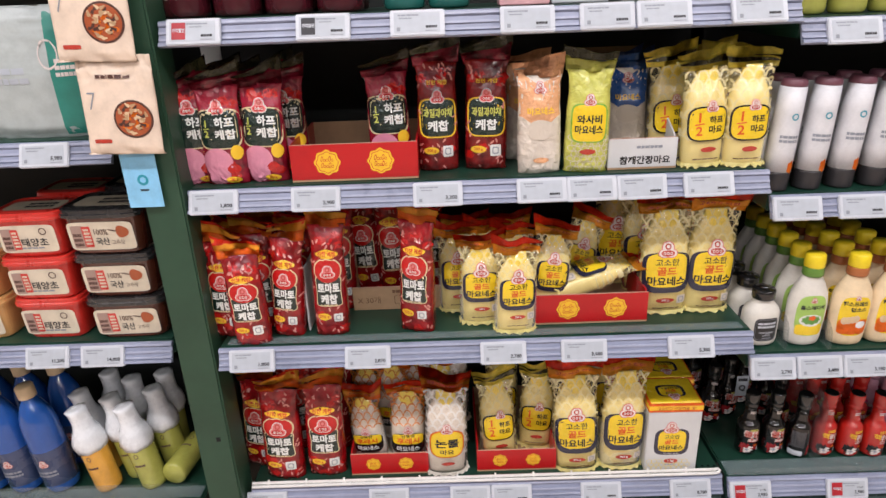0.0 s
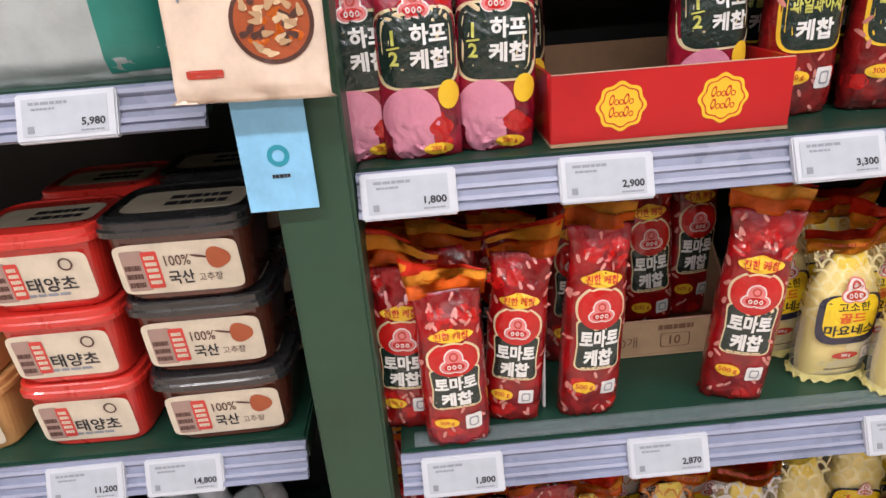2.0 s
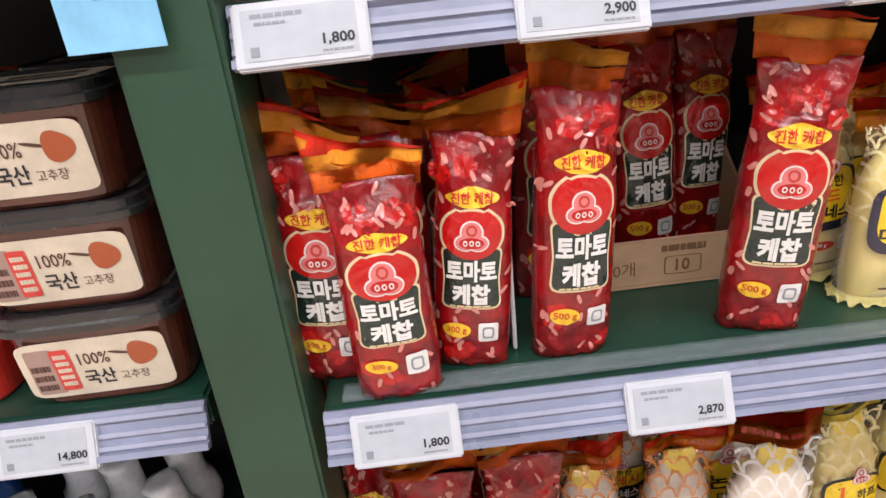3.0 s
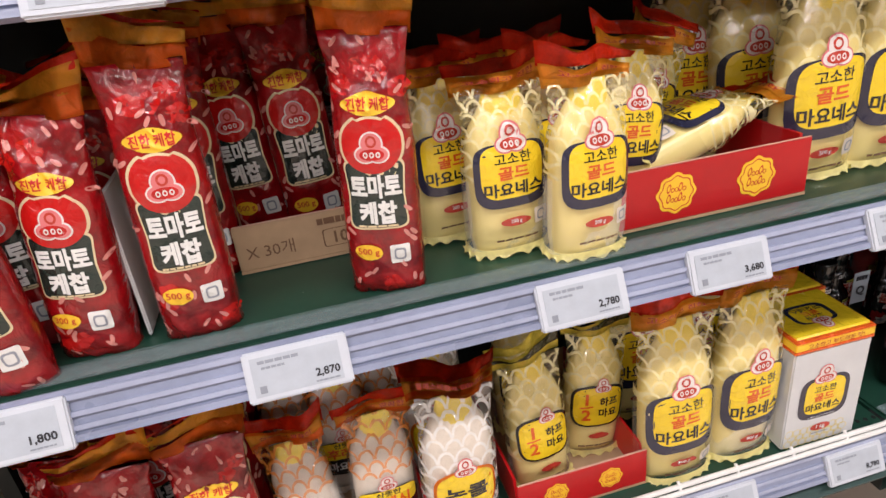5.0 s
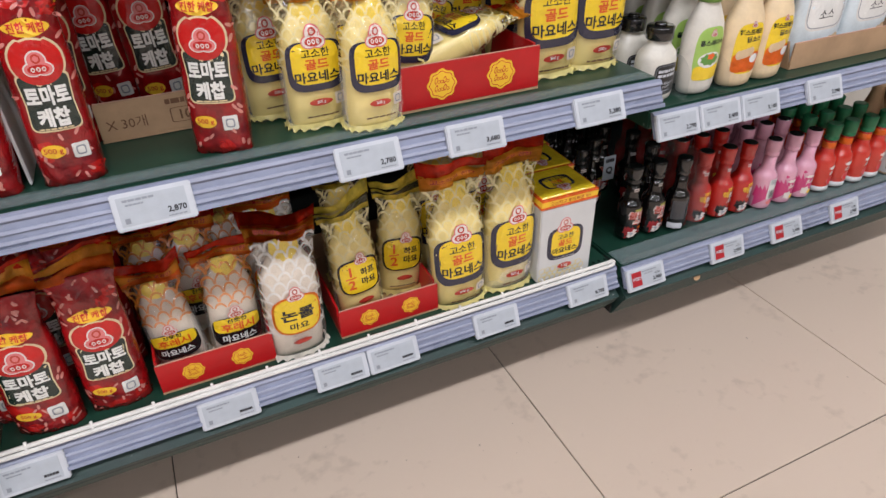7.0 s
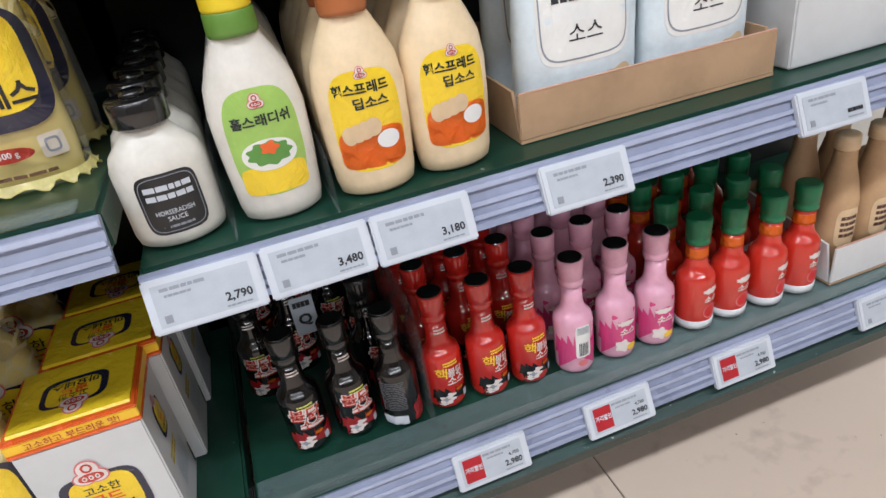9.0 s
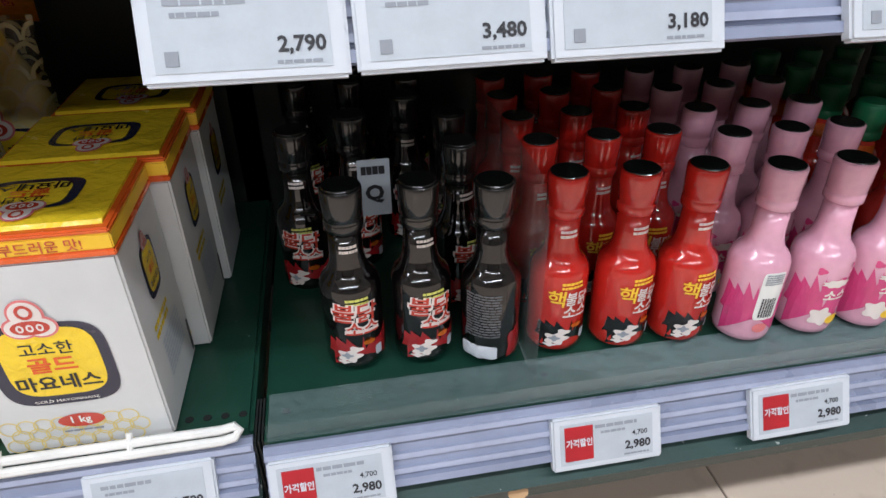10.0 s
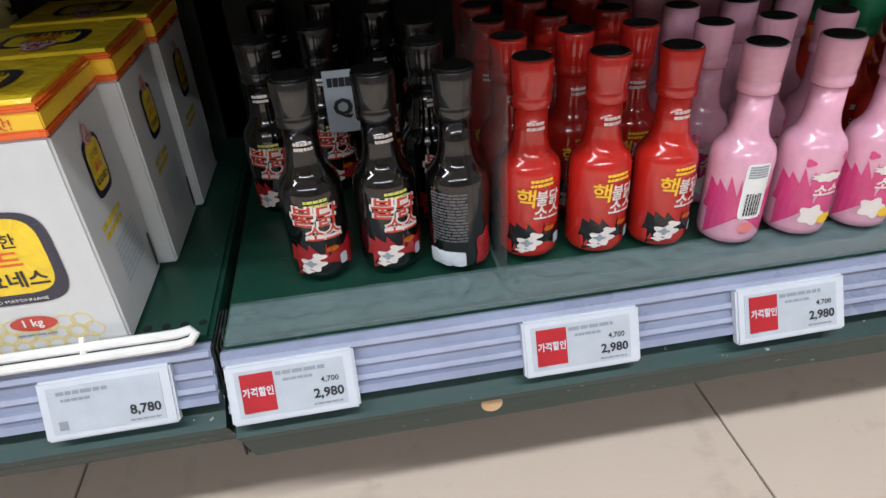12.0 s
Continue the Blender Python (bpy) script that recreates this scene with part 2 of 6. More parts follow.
# black for the shade inside slots and holes that are not cut
mat("hole_shade", (0.004, 0.004, 0.004), 0.9)
mat("rail_lilac", (0.27, 0.3, 0.41), 0.28, vary=0.16, scale=14, bump=0.02, bump_scale=300)
mat("rail_ridge", (0.37, 0.4, 0.52), 0.22, vary=0.12, scale=14)
mat("tag_white", (0.58, 0.61, 0.66), 0.35, vary=0.04)
mat("tag_screen", (0.46, 0.5, 0.55), 0.4, vary=0.06, scale=60)
mat("tag_ink", (0.02, 0.02, 0.025), 0.5)
mat("tag_grey", (0.27, 0.29, 0.33), 0.5)
mat("tag_red", (0.4, 0.01, 0.018), 0.45)
mat("foot_rubber", (0.03, 0.028, 0.026), 0.6)
mat("white_wire", (0.78, 0.77, 0.74), 0.35, vary=0.08, scale=40)
mat("carton", (0.43, 0.28, 0.16), 0.75, vary=0.16, scale=14, bump=0.1, bump_scale=260)
mat("carton_white", (0.63, 0.635, 0.63), 0.6, vary=0.06, scale=14)
mat("print_brown", (0.16, 0.08, 0.04), 0.7)
mat("tray_red", (0.5, 0.007, 0.009), 0.34, vary=0.12, scale=10, coat=0.15)
mat("tray_edge", (0.6, 0.35, 0.26), 0.7)
mat("yolk", (0.9, 0.56, 0.03), 0.35, vary=0.05)
mat("ink_red", (0.6, 0.02, 0.02), 0.35)
mat("ketchup_film", (0.27, 0.004, 0.006), 0.09, vary=0.5, scale=45, bump=0.55, bump_scale=60, relief=0.008, coat=0.5, second=(0.13, 0.003, 0.004))
mat("ketchup_dark", (0.2, 0.008, 0.008), 0.1, vary=0.5, scale=45, bump=0.55, bump_scale=60, relief=0.008, coat=0.5, second=(0.05, 0.003, 0.004))
mat("ketchup_berry", (0.27, 0.009, 0.026), 0.1, vary=0.5, scale=45, bump=0.55, bump_scale=60, relief=0.008, coat=0.5, second=(0.09, 0.003, 0.01))
mat("seal_amber", (0.95, 0.5, 0.05), 0.16, vary=0.15, scale=60, bump=0.7, bump_scale=90, relief=0.009, coat=0.6, thin=0.55)
mat("seal_red", (0.78, 0.045, 0.008), 0.16, vary=0.25, scale=60, bump=0.7, bump_scale=90, relief=0.009, coat=0.6, thin=0.55)
mat("seal_orange", (0.9, 0.24, 0.02), 0.18, vary=0.12, scale=60, bump=0.7, bump_scale=90, relief=0.009, coat=0.6, thin=0.55)
mat("tomato_red", (0.52, 0.009, 0.007), 0.16, vary=0.15, scale=40, bump=0.45, bump_scale=60, relief=0.007, coat=0.45)
mat("logo_pink", (0.72, 0.2, 0.2), 0.2, vary=0.1, coat=0.5)
mat("logo_white", (0.78, 0.7, 0.66), 0.2, vary=0.08, coat=0.5)
mat("shield", (0.01, 0.026, 0.02), 0.16, vary=0.2, bump=0.7, bump_scale=75, relief=0.007, coat=0.6)
mat("cream_line", (0.75, 0.6, 0.36), 0.22, coat=0.5)
mat("print_white", (0.8, 0.8, 0.77), 0.22, vary=0.05, coat=0.5)
mat("print_black", (0.013, 0.013, 0.014), 0.25, coat=0.4)
mat("print_dim", (0.11, 0.11, 0.12), 0.4)
mat("print_green", (0.2, 0.45, 0.05), 0.25, coat=0.4)
mat("bean_pink", (0.66, 0.25, 0.21), 0.25, coat=0.4)
mat("mayo_cream", (0.83, 0.68, 0.26), 0.24, vary=0.05, scale=9, bump=0.1, bump_scale=22, relief=0.006, coat=0.4, wear=0.05)
mat("film_frill", (0.93, 0.8, 0.32), 0.2, vary=0.2, scale=70, coat=0.5, thin=0.35)
mat("film_frill_white", (0.84, 0.8, 0.7), 0.2, vary=0.2, scale=70, coat=0.5, thin=0.35)
mat("mayo_white", (0.7, 0.62, 0.52), 0.26, vary=0.05, scale=12, bump=0.12, bump_scale=30, relief=0.006, coat=0.4, wear=0.08)
mat("mayo_yellow", (0.8, 0.6, 0.08), 0.3, vary=0.08)
mat("seal_gold", (0.92, 0.46, 0.04), 0.16, vary=0.2, scale=60, bump=0.7, bump_scale=90, relief=0.009, coat=0.6, thin=0.55)
mat("seal_yellow", (0.82, 0.7, 0.12), 0.16, vary=0.3, scale=60, bump=0.7, bump_scale=90, relief=0.009, coat=0.6, thin=0.55)
mat("seal_dark", (0.06, 0.055, 0.02), 0.18, vary=0.4, scale=60, bump=0.8, bump_scale=110, relief=0.009, coat=0.85)
mat("print_yellow", (0.88, 0.62, 0.02), 0.22, vary=0.06, coat=0.5, bump=0.5, bump_scale=75, relief=0.006)
mat("print_orange", (0.75, 0.12, 0.015), 0.25, coat=0.4)
mat("print_navy", (0.025, 0.025, 0.05), 0.22, coat=0.5)
mat("print_blue", (0.03, 0.1, 0.32), 0.25, vary=0.3, coat=0.5)
mat("badge_red", (0.5, 0.05, 0.03), 0.25, coat=0.4)
mat("pink_print", (0.72, 0.27, 0.38), 0.22, vary=0.1, coat=0.6, bump=0.2, bump_scale=70)
mat("lime_film", (0.6, 0.6, 0.12), 0.2, vary=0.2, coat=0.6, bump=0.8, bump_scale=75, relief=0.008)
mat("peach_film", (0.78, 0.4, 0.2), 0.2, vary=0.2, coat=0.6, bump=0.8, bump_scale=75, relief=0.008)
mat("pale_film", (0.76, 0.68, 0.58), 0.2, vary=0.12, coat=0.6, bump=0.8, bump_scale=75, relief=0.008)
clear("net_film", (0.95, 0.84, 0.45), 0.03, lattice=0.72, bump=0.4, cell=0.0175)
clear("small_net_film", (0.95, 0.84, 0.45), 0.03, lattice=0.72, bump=0.4, cell=0.0125)
clear("white_net_film", (0.86, 0.84, 0.8), 0.05, lattice=0.75, bump=0.4, cell=0.0175)
clear("gold_net_film", (0.72, 0.24, 0.04), 0.02, lattice=0.75, bump=0.45, cell=0.0165)
clear("clear_film", (0.9, 0.9, 0.85), 0.015, 0.05, bump=0.22)
clear("acrylic", (0.3, 0.34, 0.34), 0.02, 0.05, bump=0.03)
clear("acrylic_worn", (0.33, 0.43, 0.44), 0.12, 0.12, bump=0.9)

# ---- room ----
# for walls added out of view, kept dark to cut bounced fill light
mat("unseen_dark_wall", (0.2, 0.18, 0.16), 0.7, vary=0.2, scale=2)
floor_bm = box(-3.2, -6.4, -0.06, 3.9, 0.42, -0.003)
mat("grout", (0.09, 0.075, 0.06), 0.8)
mat("floor_tile", (0.62, 0.505, 0.41), 0.3, vary=0.12, scale=5, bump=0.05, bump_scale=160, second=(0.43, 0.34, 0.27), wear=0.75, specks=((0.3, 0.23, 0.18), 110, 0.75))
floor_ob = tagged(part("floor", floor_bm, M["grout"]), "beige stone-look floor tiles with thin dark joints", "floor", kind="structure")
wall_back = tagged(part("wall_north", box(-3.2, 0.42, -0.06, 3.9, 0.52, 2.9), M["wall_paint"]), "plain painted store wall", "wall", kind="structure")
# south, west and east walls are unseen; their dark tone lowers the fill
tagged(part("wall_south", box(-3.2, -6.5, -0.06, 3.9, -6.4, 2.9), M["unseen_dark_wall"]), "plain painted store wall", "wall", kind="structure")
tagged(part("wall_west", box(-3.3, -6.5, -0.06, -3.2, 0.52, 2.9), M["unseen_dark_wall"]), "plain painted store wall", "wall", kind="structure")
tagged(part("wall_east", box(3.9, -6.5, -0.06, 4.0, 0.52, 2.9), M["unseen_dark_wall"]), "unseen grey-beige wall kept dark to cut fill light", "wall", kind="structure")
# ceiling out of view, greyed to weaken the light it bounces back
mat("ceiling_board", (0.42, 0.42, 0.41), 0.8, vary=0.08, scale=3)
tagged(part("ceiling", box(-3.3, -6.5, 2.9, 4.0, 0.52, 3.0), M["ceiling_board"]), "plain grey store ceiling", "ceiling", kind="structure")
tagged(part("baseboard", box(-3.2, 0.405, 0, 3.9, 0.418, 0.1, 0.002), M["skirting"]), "dark grey skirting along the wall", "baseboard", kind="structure")
for lx in (-2.4, -1.1, 0.2, 1.5, 2.8):
    ceiling_lamp(lx, -1.3, LAMP_POWER)
    ceiling_lamp(lx, -4.1, FAR_LAMP_POWER)

# ---- shelving ----
TILT = 24.0


def rail_profile(y, z, height):
    """A price rail that leans back, with raised ribs; its top edge at (y, z)."""
    c, s = math.cos(radians(TILT)), math.sin(radians(TILT))
    out = []
    for along, proud in ((0, 0), (0.003, 0.003), (0.0085, 0.003), (0.01, 0.0), (0.0165, 0.0), (0.0178, 0.0016), (0.0195, 0.0016), (0.021, 0.0), (0.0265, 0.0), (0.0278, 0.0016), (0.0295, 0.0016), (0.031, 0.0), (height - 0.006, 0.0), (height - 0.005, 0.004), (height, 0.004), (height, -0.004), (0, -0.004)):
        out.append((y - along * s - proud * c, z - along * c + proud * s))
    return out


def shelf(parent, x0, x1, y, z, depth_to, rail=0.0385, thick=0.03):
    """One steel shelf with its price rail; the goods stand at height z."""
    b = part("shelf", box(x0, y + 0.004, z - thick, x1, depth_to, z, 0.003), M["green_steel"], parent)
    part("price_rail", extrude_x(rail_profile(y, z - 0.001, rail), x0, x1), M["rail_lilac"], b, "lilac plastic price rail with ribs")
    c, s = math.cos(radians(TILT)), math.sin(radians(TILT))
    for along in (0.006, 0.0187, 0.0287):
        strip = bmesh.new()
        pr = 0.0034 if along < 0.01 else 0.002
        box(x0 + 0.001, -0.0018, -0.0005, x1 - 0.001, 0.0018, 0.0005, bm=strip)
        for v in strip.verts[-8:]:
            q = v.co.copy()
            v.co = Vector((q.x, y - along * s - pr * c - q.y * s - q.z * c, z - 0.001 - along * c + pr * s - q.y * c + q.z * s))
        bmesh.ops.recalc_face_normals(strip, faces=strip.faces[:])
        part("rail_ridge", strip, M["rail_ridge"], b)
    return b


def shelf_unit(x0, x1, levels, base_y, base_z, kick_low, label):
    root = tagged(new("shelf_unit"), label, "shelf unit", "gondola shelf units along the wall")
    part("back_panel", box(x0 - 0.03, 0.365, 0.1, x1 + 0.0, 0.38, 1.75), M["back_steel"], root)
    for (a, b, y, z) in levels:
        shelf(root, a, b, y, z, 0.364)
    a, b = levels[-1][0], levels[-1][1]
    yk = base_y - 0.02
    part("kick_panel", extrude_x([(yk + 0.004, base_z - 0.05), (yk - 0.002, base_z - 0.054), (yk + 0.006, base_z - 0.066), (yk + 0.009, base_z - 0.072), (yk + 0.026, kick_low + 0.006), (yk + 0.03, kick_low), (yk + 0.07, kick_low), (yk + 0.07, base_z - 0.03), (yk + 0.03, base_z - 0.03)], a, b), M["kick_green"], root, "dark green painted kick panel")
    for fx in (a + 0.06, b - 0.03):
        part("foot", lathe([(0.012, kick_low + 0.02), (0.012, 0.02), (0.02, 0.016), (0.021, 0.0)], 14), M["foot_rubber"], root).location = (fx, 0.2, 0)
    return root


unit_mid = shelf_unit(-0.02, 0.905, [(-0.02, 0.908, 0.024, 1.08), (-0.024, 0.9, 0.024, 0.825), (-0.014, 0.904, 0.002, 0.547), (-0.015, 0.905, 0.034, 0.213)], 0.034, 0.213, 0.113,
                      "dark green steel shelf unit stocked with sauces")
unit_right = shelf_unit(0.91, 1.86, [(0.912, 1.855, 0.024, 1.05), (0.908, 1.855, 0.024, 0.782), (0.908, 1.852, 0.01, 0.494), (0.912, 1.858, 0.024, 0.212)], 0.024, 0.212, 0.103,
                        "dark green steel shelf unit ending at the bare wall")
unit_left = shelf_unit(-1.05, -0.115, [(-1.05, -0.13, 0.04, 1.25), (-1.05, -0.135, 0.04, 0.908), (-1.05, -0.112, 0.042, 0.543), (-1.05, -0.118, 0.036, 0.183)], 0.036, 0.183, 0.06,
                       "dark green steel shelf unit with tubs and bottles")


def steel_post(x0, x1, y0, y1, label, slots=True):
    root = tagged(new("shelf_post"), label, "shelf post")
    part("column", box(x0, y0, 0.092, x1, y1, 1.9, 0.003), M["post_green"], root)
    # slots are black blocks set flush, coloured as their shaded depth
    part("slot", box(-0.051, y0 - 0.0004, 0.35, -0.043, y0 + 0.004, 0.359), M["hole_shade"], root)
    for k in range(2):
        for j in range(2):
            part("slot", box(-0.07 + 0.025 * j, y0 - 0.0004, 0.117 + 0.026 * k, -0.0665 + 0.025 * j, y0 + 0.004, 0.132 + 0.026 * k), M["hole_shade"], root)
    part("foot", lathe([(0.014, 0.094), (0.014, 0.03), (0.021, 0.024), (0.024, 0.0)], 16), M["foot_rubber"], root, "dark levelling foot").location = ((x0 + x1) / 2 + 0.01, y0 + 0.095, 0)
    return root


steel_post(-0.088, -0.0255, 0.002, 0.07, "dark green steel post with punched slots")
# added black sheet gives the open gap beside the post its shade
tagged(part("gap_shade", box(-0.125, 0.2, 0.1, -0.09, 0.365, 1.9), M["back_steel"]), "black sheet standing in for shade between shelf units", "panel", kind="structure")

# white wire lip and clear fences
lip = tagged(new("wire_lip"), "white coated double wire lip on the bottom shelf", "shelf lip")
part("wire", tube([(-0.012, 0.028, 0.2185), (0.3, 0.0285, 0.219), (0.6, 0.0275, 0.2185), (0.888, 0.028, 0.2185), (0.896, 0.0287, 0.2195), (0.899, 0.0315, 0.2225), (0.896, 0.0332, 0.2245), (0.888, 0.0323, 0.2236), (0.6, 0.0325, 0.2236), (0.3, 0.032, 0.2238), (-0.012, 0.0325, 0.2236)], 0.003), M["white_wire"], lip)
for k in range(12):
    part("cross_wire", tube([(0.02 + 0.074 * k, 0.0275, 0.2165), (0.02 + 0.074 * k, 0.03, 0.222), (0.02 + 0.074 * k, 0.0355, 0.229)], 0.002), M["white_wire"], lip)


def clear_fence(x0, x1, y, z, h, label, back=0.04):
    root = tagged(new("clear_fence"), label, "shelf fence")
    part("strip", box(x0, y, z + 0.0012, x1, y + back, z + 0.0035), M["acrylic_worn"], root)
    part("lip", box(x0, y, z + 0.0036, x1, y + 0.002, z + h), M["acrylic"], root)


clear_fence(0.915, 1.85, 0.026, 0.212, 0.014, "scuffed clear plastic fence along the shelf front")
clear_fence(-1.04, -0.125, 0.044, 0.183, 0.035, "clear plastic fence along the shelf front", 0.03)
clear_fence(0.0, 0.89, 0.008, 0.547, 0.006, "low clear plastic strip along the shelf front", 0.02)


def clear_divider(x, y0, y1, z, h):
    bm = bmesh.new()
    n = 8
    prof = [(y0, z)] + [(y0 + 0.03 - 0.03 * math.cos(a), z + h - 0.03 + 0.03 * math.sin(a)) for a in [math.pi / 2 * k / n for k in range(n + 1)]] + [(y1, z + h), (y1, z)]
    extrude_x(prof, x - 0.001, x + 0.001, bm)
    tagged(part("divider", bm, M["acrylic"]), "clear plastic divider standing between bottles", "shelf divider", "clear shelf dividers")


clear_divider(1.098, 0.05, 0.34, 0.213, 0.15)
clear_divider(0.977, 0.02, 0.3, 0.495, 0.06)
clear_divider(1.052, 0.016, 0.3, 0.495, 0.05)


# ---- price tags ----
def price_tag(x, y, z, price="", old="", promo=False, seed=0, dark=False):
    """An electronic price tag; (x, y, z) is its top left corner."""
    W_, H_ = 0.0785, 0.0385
    root = tagged(new("price_tag"), "white electronic price tag with a red offer field" if promo else "white electronic price tag with a grey display", "price tag", "price tags on the rails")
    root.matrix_basis = pose(x, y, z, -TILT + random.Random(seed).uniform(-2, 2), random.Random(seed + 9).uniform(-0.6, 0.6), 0)
    part("case", box(0, -0.0065, -H_, W_, 0.0008, 0, 0.0014), M["tag_white"], root)
    part("screen", box(0.0055, -0.0069, -H_ + 0.0045, W_ - 0.007, -0.006, -0.0045), M["tag_screen"], root)
    at = flat_face(-0.007)
    fine = bars(at, 0.026 if not promo else 0.045, -0.0085, 0.03, 0.004, 1, 0.0002, seed=seed)
    bars(at, W_ - 0.019, -H_ + 0.0068, 0.018, 0.0022, 1, 0.0002, bm=fine, seed=seed + 1)
    box(0.0095, -0.0073, -H_ + 0.007, 0.0145, -0.0069, -H_ + 0.0125, bm=fine)
    bars(at, 0.022 if not promo else 0.043, -0.013, 0.018, 0.003, 1, 0.0002, bm=fine, seed=seed + 5)
    part("fine_print", fine, M["tag_grey"], root)["kind"] = "stuff"
    if price:
        num = write(at, price, W_ - 0.018, -H_ + 0.013, 0.0074, 0.0003, width=0.0037 * len(price), bold=0.03)
        if old:
            write(at, old, W_ - 0.0165, -H_ + 0.0215, 0.0042, 0.0003, bold=0.01, bm=num)
        part("price", num, M["tag_ink"], root)["kind"] = "stuff"
    else:
        part("price", bars(at, W_ - 0.019, -H_ + 0.0125, 0.017, 0.006, 1, 0.0003, seed=seed + 3), M["tag_ink"], root)
    if promo:
        part("offer_field", box(0.0085, -0.0074, -H_ + 0.0075, 0.0285, -0.0069, -0.0065), M["tag_ink" if dark else "tag_red"], root, "black field" if dark else "red offer field")
        part("offer_lettering", write(flat_face(-0.0074), "가격할인", 0.0185, -0.018, 0.006, 0.0003, width=0.0185, bold=0.03), M["tag_white"], root)
    return root


TAGS = [
    (1.079, 0.0225, [(-0.006, "", 1), (0.181, "", 2), (0.317, "", 0), (0.475, "", 0), (0.589, "", 0), (0.67, "", 0), (0.805, "", 0)]),
    (0.822, 0.0225, [(-0.021, "1,800", 0), (0.142, "2,900", 0), (0.336, "3,300", 0), (0.5, "", 0), (0.579, "", 0), (0.658, "", 0), (0.763, "", 0)]),
    (0.5425, 0.0, [(0.005, "1,800", 0), (0.2045, "2,870", 0), (0.437, "2,780", 0), (0.575, "3,680", 0), (0.757, "5,380", 0)]),
    (0.2045, 0.031, [(-0.0235, "", 0), (0.216, "", 0), (0.375, "", 0), (0.455, "", 0), (0.629, "", 0), (0.802, "8,780", 0)]),
    (0.2045, 0.02, [(0.9135, "2,980", 1), (1.099, "2,980", 1), (1.245, "2,980", 1), (1.403, "2,980", 1), (1.605, "", 0)]),
    (0.489, 0.007, [(0.908, "2,790", 0), (0.9885, "3,480", 0), (1.069, "3,180", 0), (1.207, "2,390", 0), (1.455, "", 0)]),
    (0.777, 0.0225, [(0.9095, "", 0), (1.014, "", 0), (1.12, "", 0)]),
    (1.046, 0.0225, [(0.947, "", 0), (1.1, "", 0)]),
    (0.904, 0.039, [(-0.28, "5,980", 0), (-0.48, "", 0)]),
    (0.538, 0.041, [(-0.502, "", 0), (-0.374, "11,200", 0), (-0.275, "14,800", 0)]),
    (0.174, 0.033, [(-0.439, "", 1), (-0.331, "", 1)]),
]
for z, y, row in TAGS:
    for k, (x, price, offer) in enumerate(row):
        price_tag(x, y, z, price, "4,700" if offer and price else "", bool(offer), seed=int(x * 1000) % 997 + k, dark=offer == 2)

# punched holes and stacked end plates at the joint of the two units
bench = tagged(new("joint_plates"), "thin dark steel plates between two shelf units", "end plate")
for k in range(3):
    part("plate", box(0.9055 + 0.0022 * k, 0.03 + 0.002 * k, 0.11, 0.9067 + 0.0022 * k, 0.07, 0.209), M["back_steel"], bench)
for k in range(5):
    # flat black discs carry the shade of the holes
    part("punched_hole", lathe([(0.0028, 0.0), (0.0027, 0.0004)], 14), M["hole_shade"], unit_mid).location = (0.852 + 0.0115 * k, 0.056 - 0.0005 * k, 0.2131)
    part("punched_hole", lathe([(0.0028, 0.0), (0.0027, 0.0004)], 14), M["hole_shade"], unit_right).location = (0.926 + 0.18 * k, 0.052, 0.2121)


# ---- pouches ----
def set_out(proto, spots):
    """Puts a built pack at the first spot and copies of it at the rest: x, front y, z, turn, lean, pitch."""
    d = proto["depth"]
    for k, (x, y, z, turn, lean, pitch) in enumerate(spots):
        m = pose(x, y + d / 2, z, pitch, lean, turn)
        if k == 0:
            proto.matrix_basis = m
        else:
            copy_thing(proto, m)
    return proto


def pouch_face(h, w, d, seed, shape):
    ws, ds = shape

    def dims(v):
        t = v / h
        return w / 2 * lerp(t, ws[0], ws[1]), d / 2 * lerp(t, ds[0], ds[1])

    def crease(u, v, back=0.0):
        t = v / h
        amp = lerp(t, (0, 0.12, 0.3, 0.68, 0.85, 1), (0.0036, 0.0014, 0.0004, 0.0006, 0.0042, 0.004))
        a = noise.noise(Vector((u * 55, v * 42, seed + back)))
        b = noise.noise(Vector((u * 120 + v * 60, v * 70 - u * 50, seed + 7 + back)))
        return amp * (a + 0.8 * (abs(b) * 2 - 0.6))

    def at(u, v, lift=0.0):
        a, b = dims(min(max(v, 0), h))
        s = min(abs(u) / a, 0.999)
        y = -b * (1 - s ** 2.5) ** (1 / 2.5)
        return Vector((u, y + crease(u, v) - lift, v))
    return at, dims, crease


FULL = (((0, 0.03, 0.14, 0.6, 0.78, 0.92, 1), (0.93, 0.96, 1, 0.97, 0.9, 0.94, 1.03)), ((0, 0.05, 0.2, 0.6, 0.78, 0.92, 1), (0.62, 0.86, 1, 0.95, 0.68, 0.3, 0.05)))


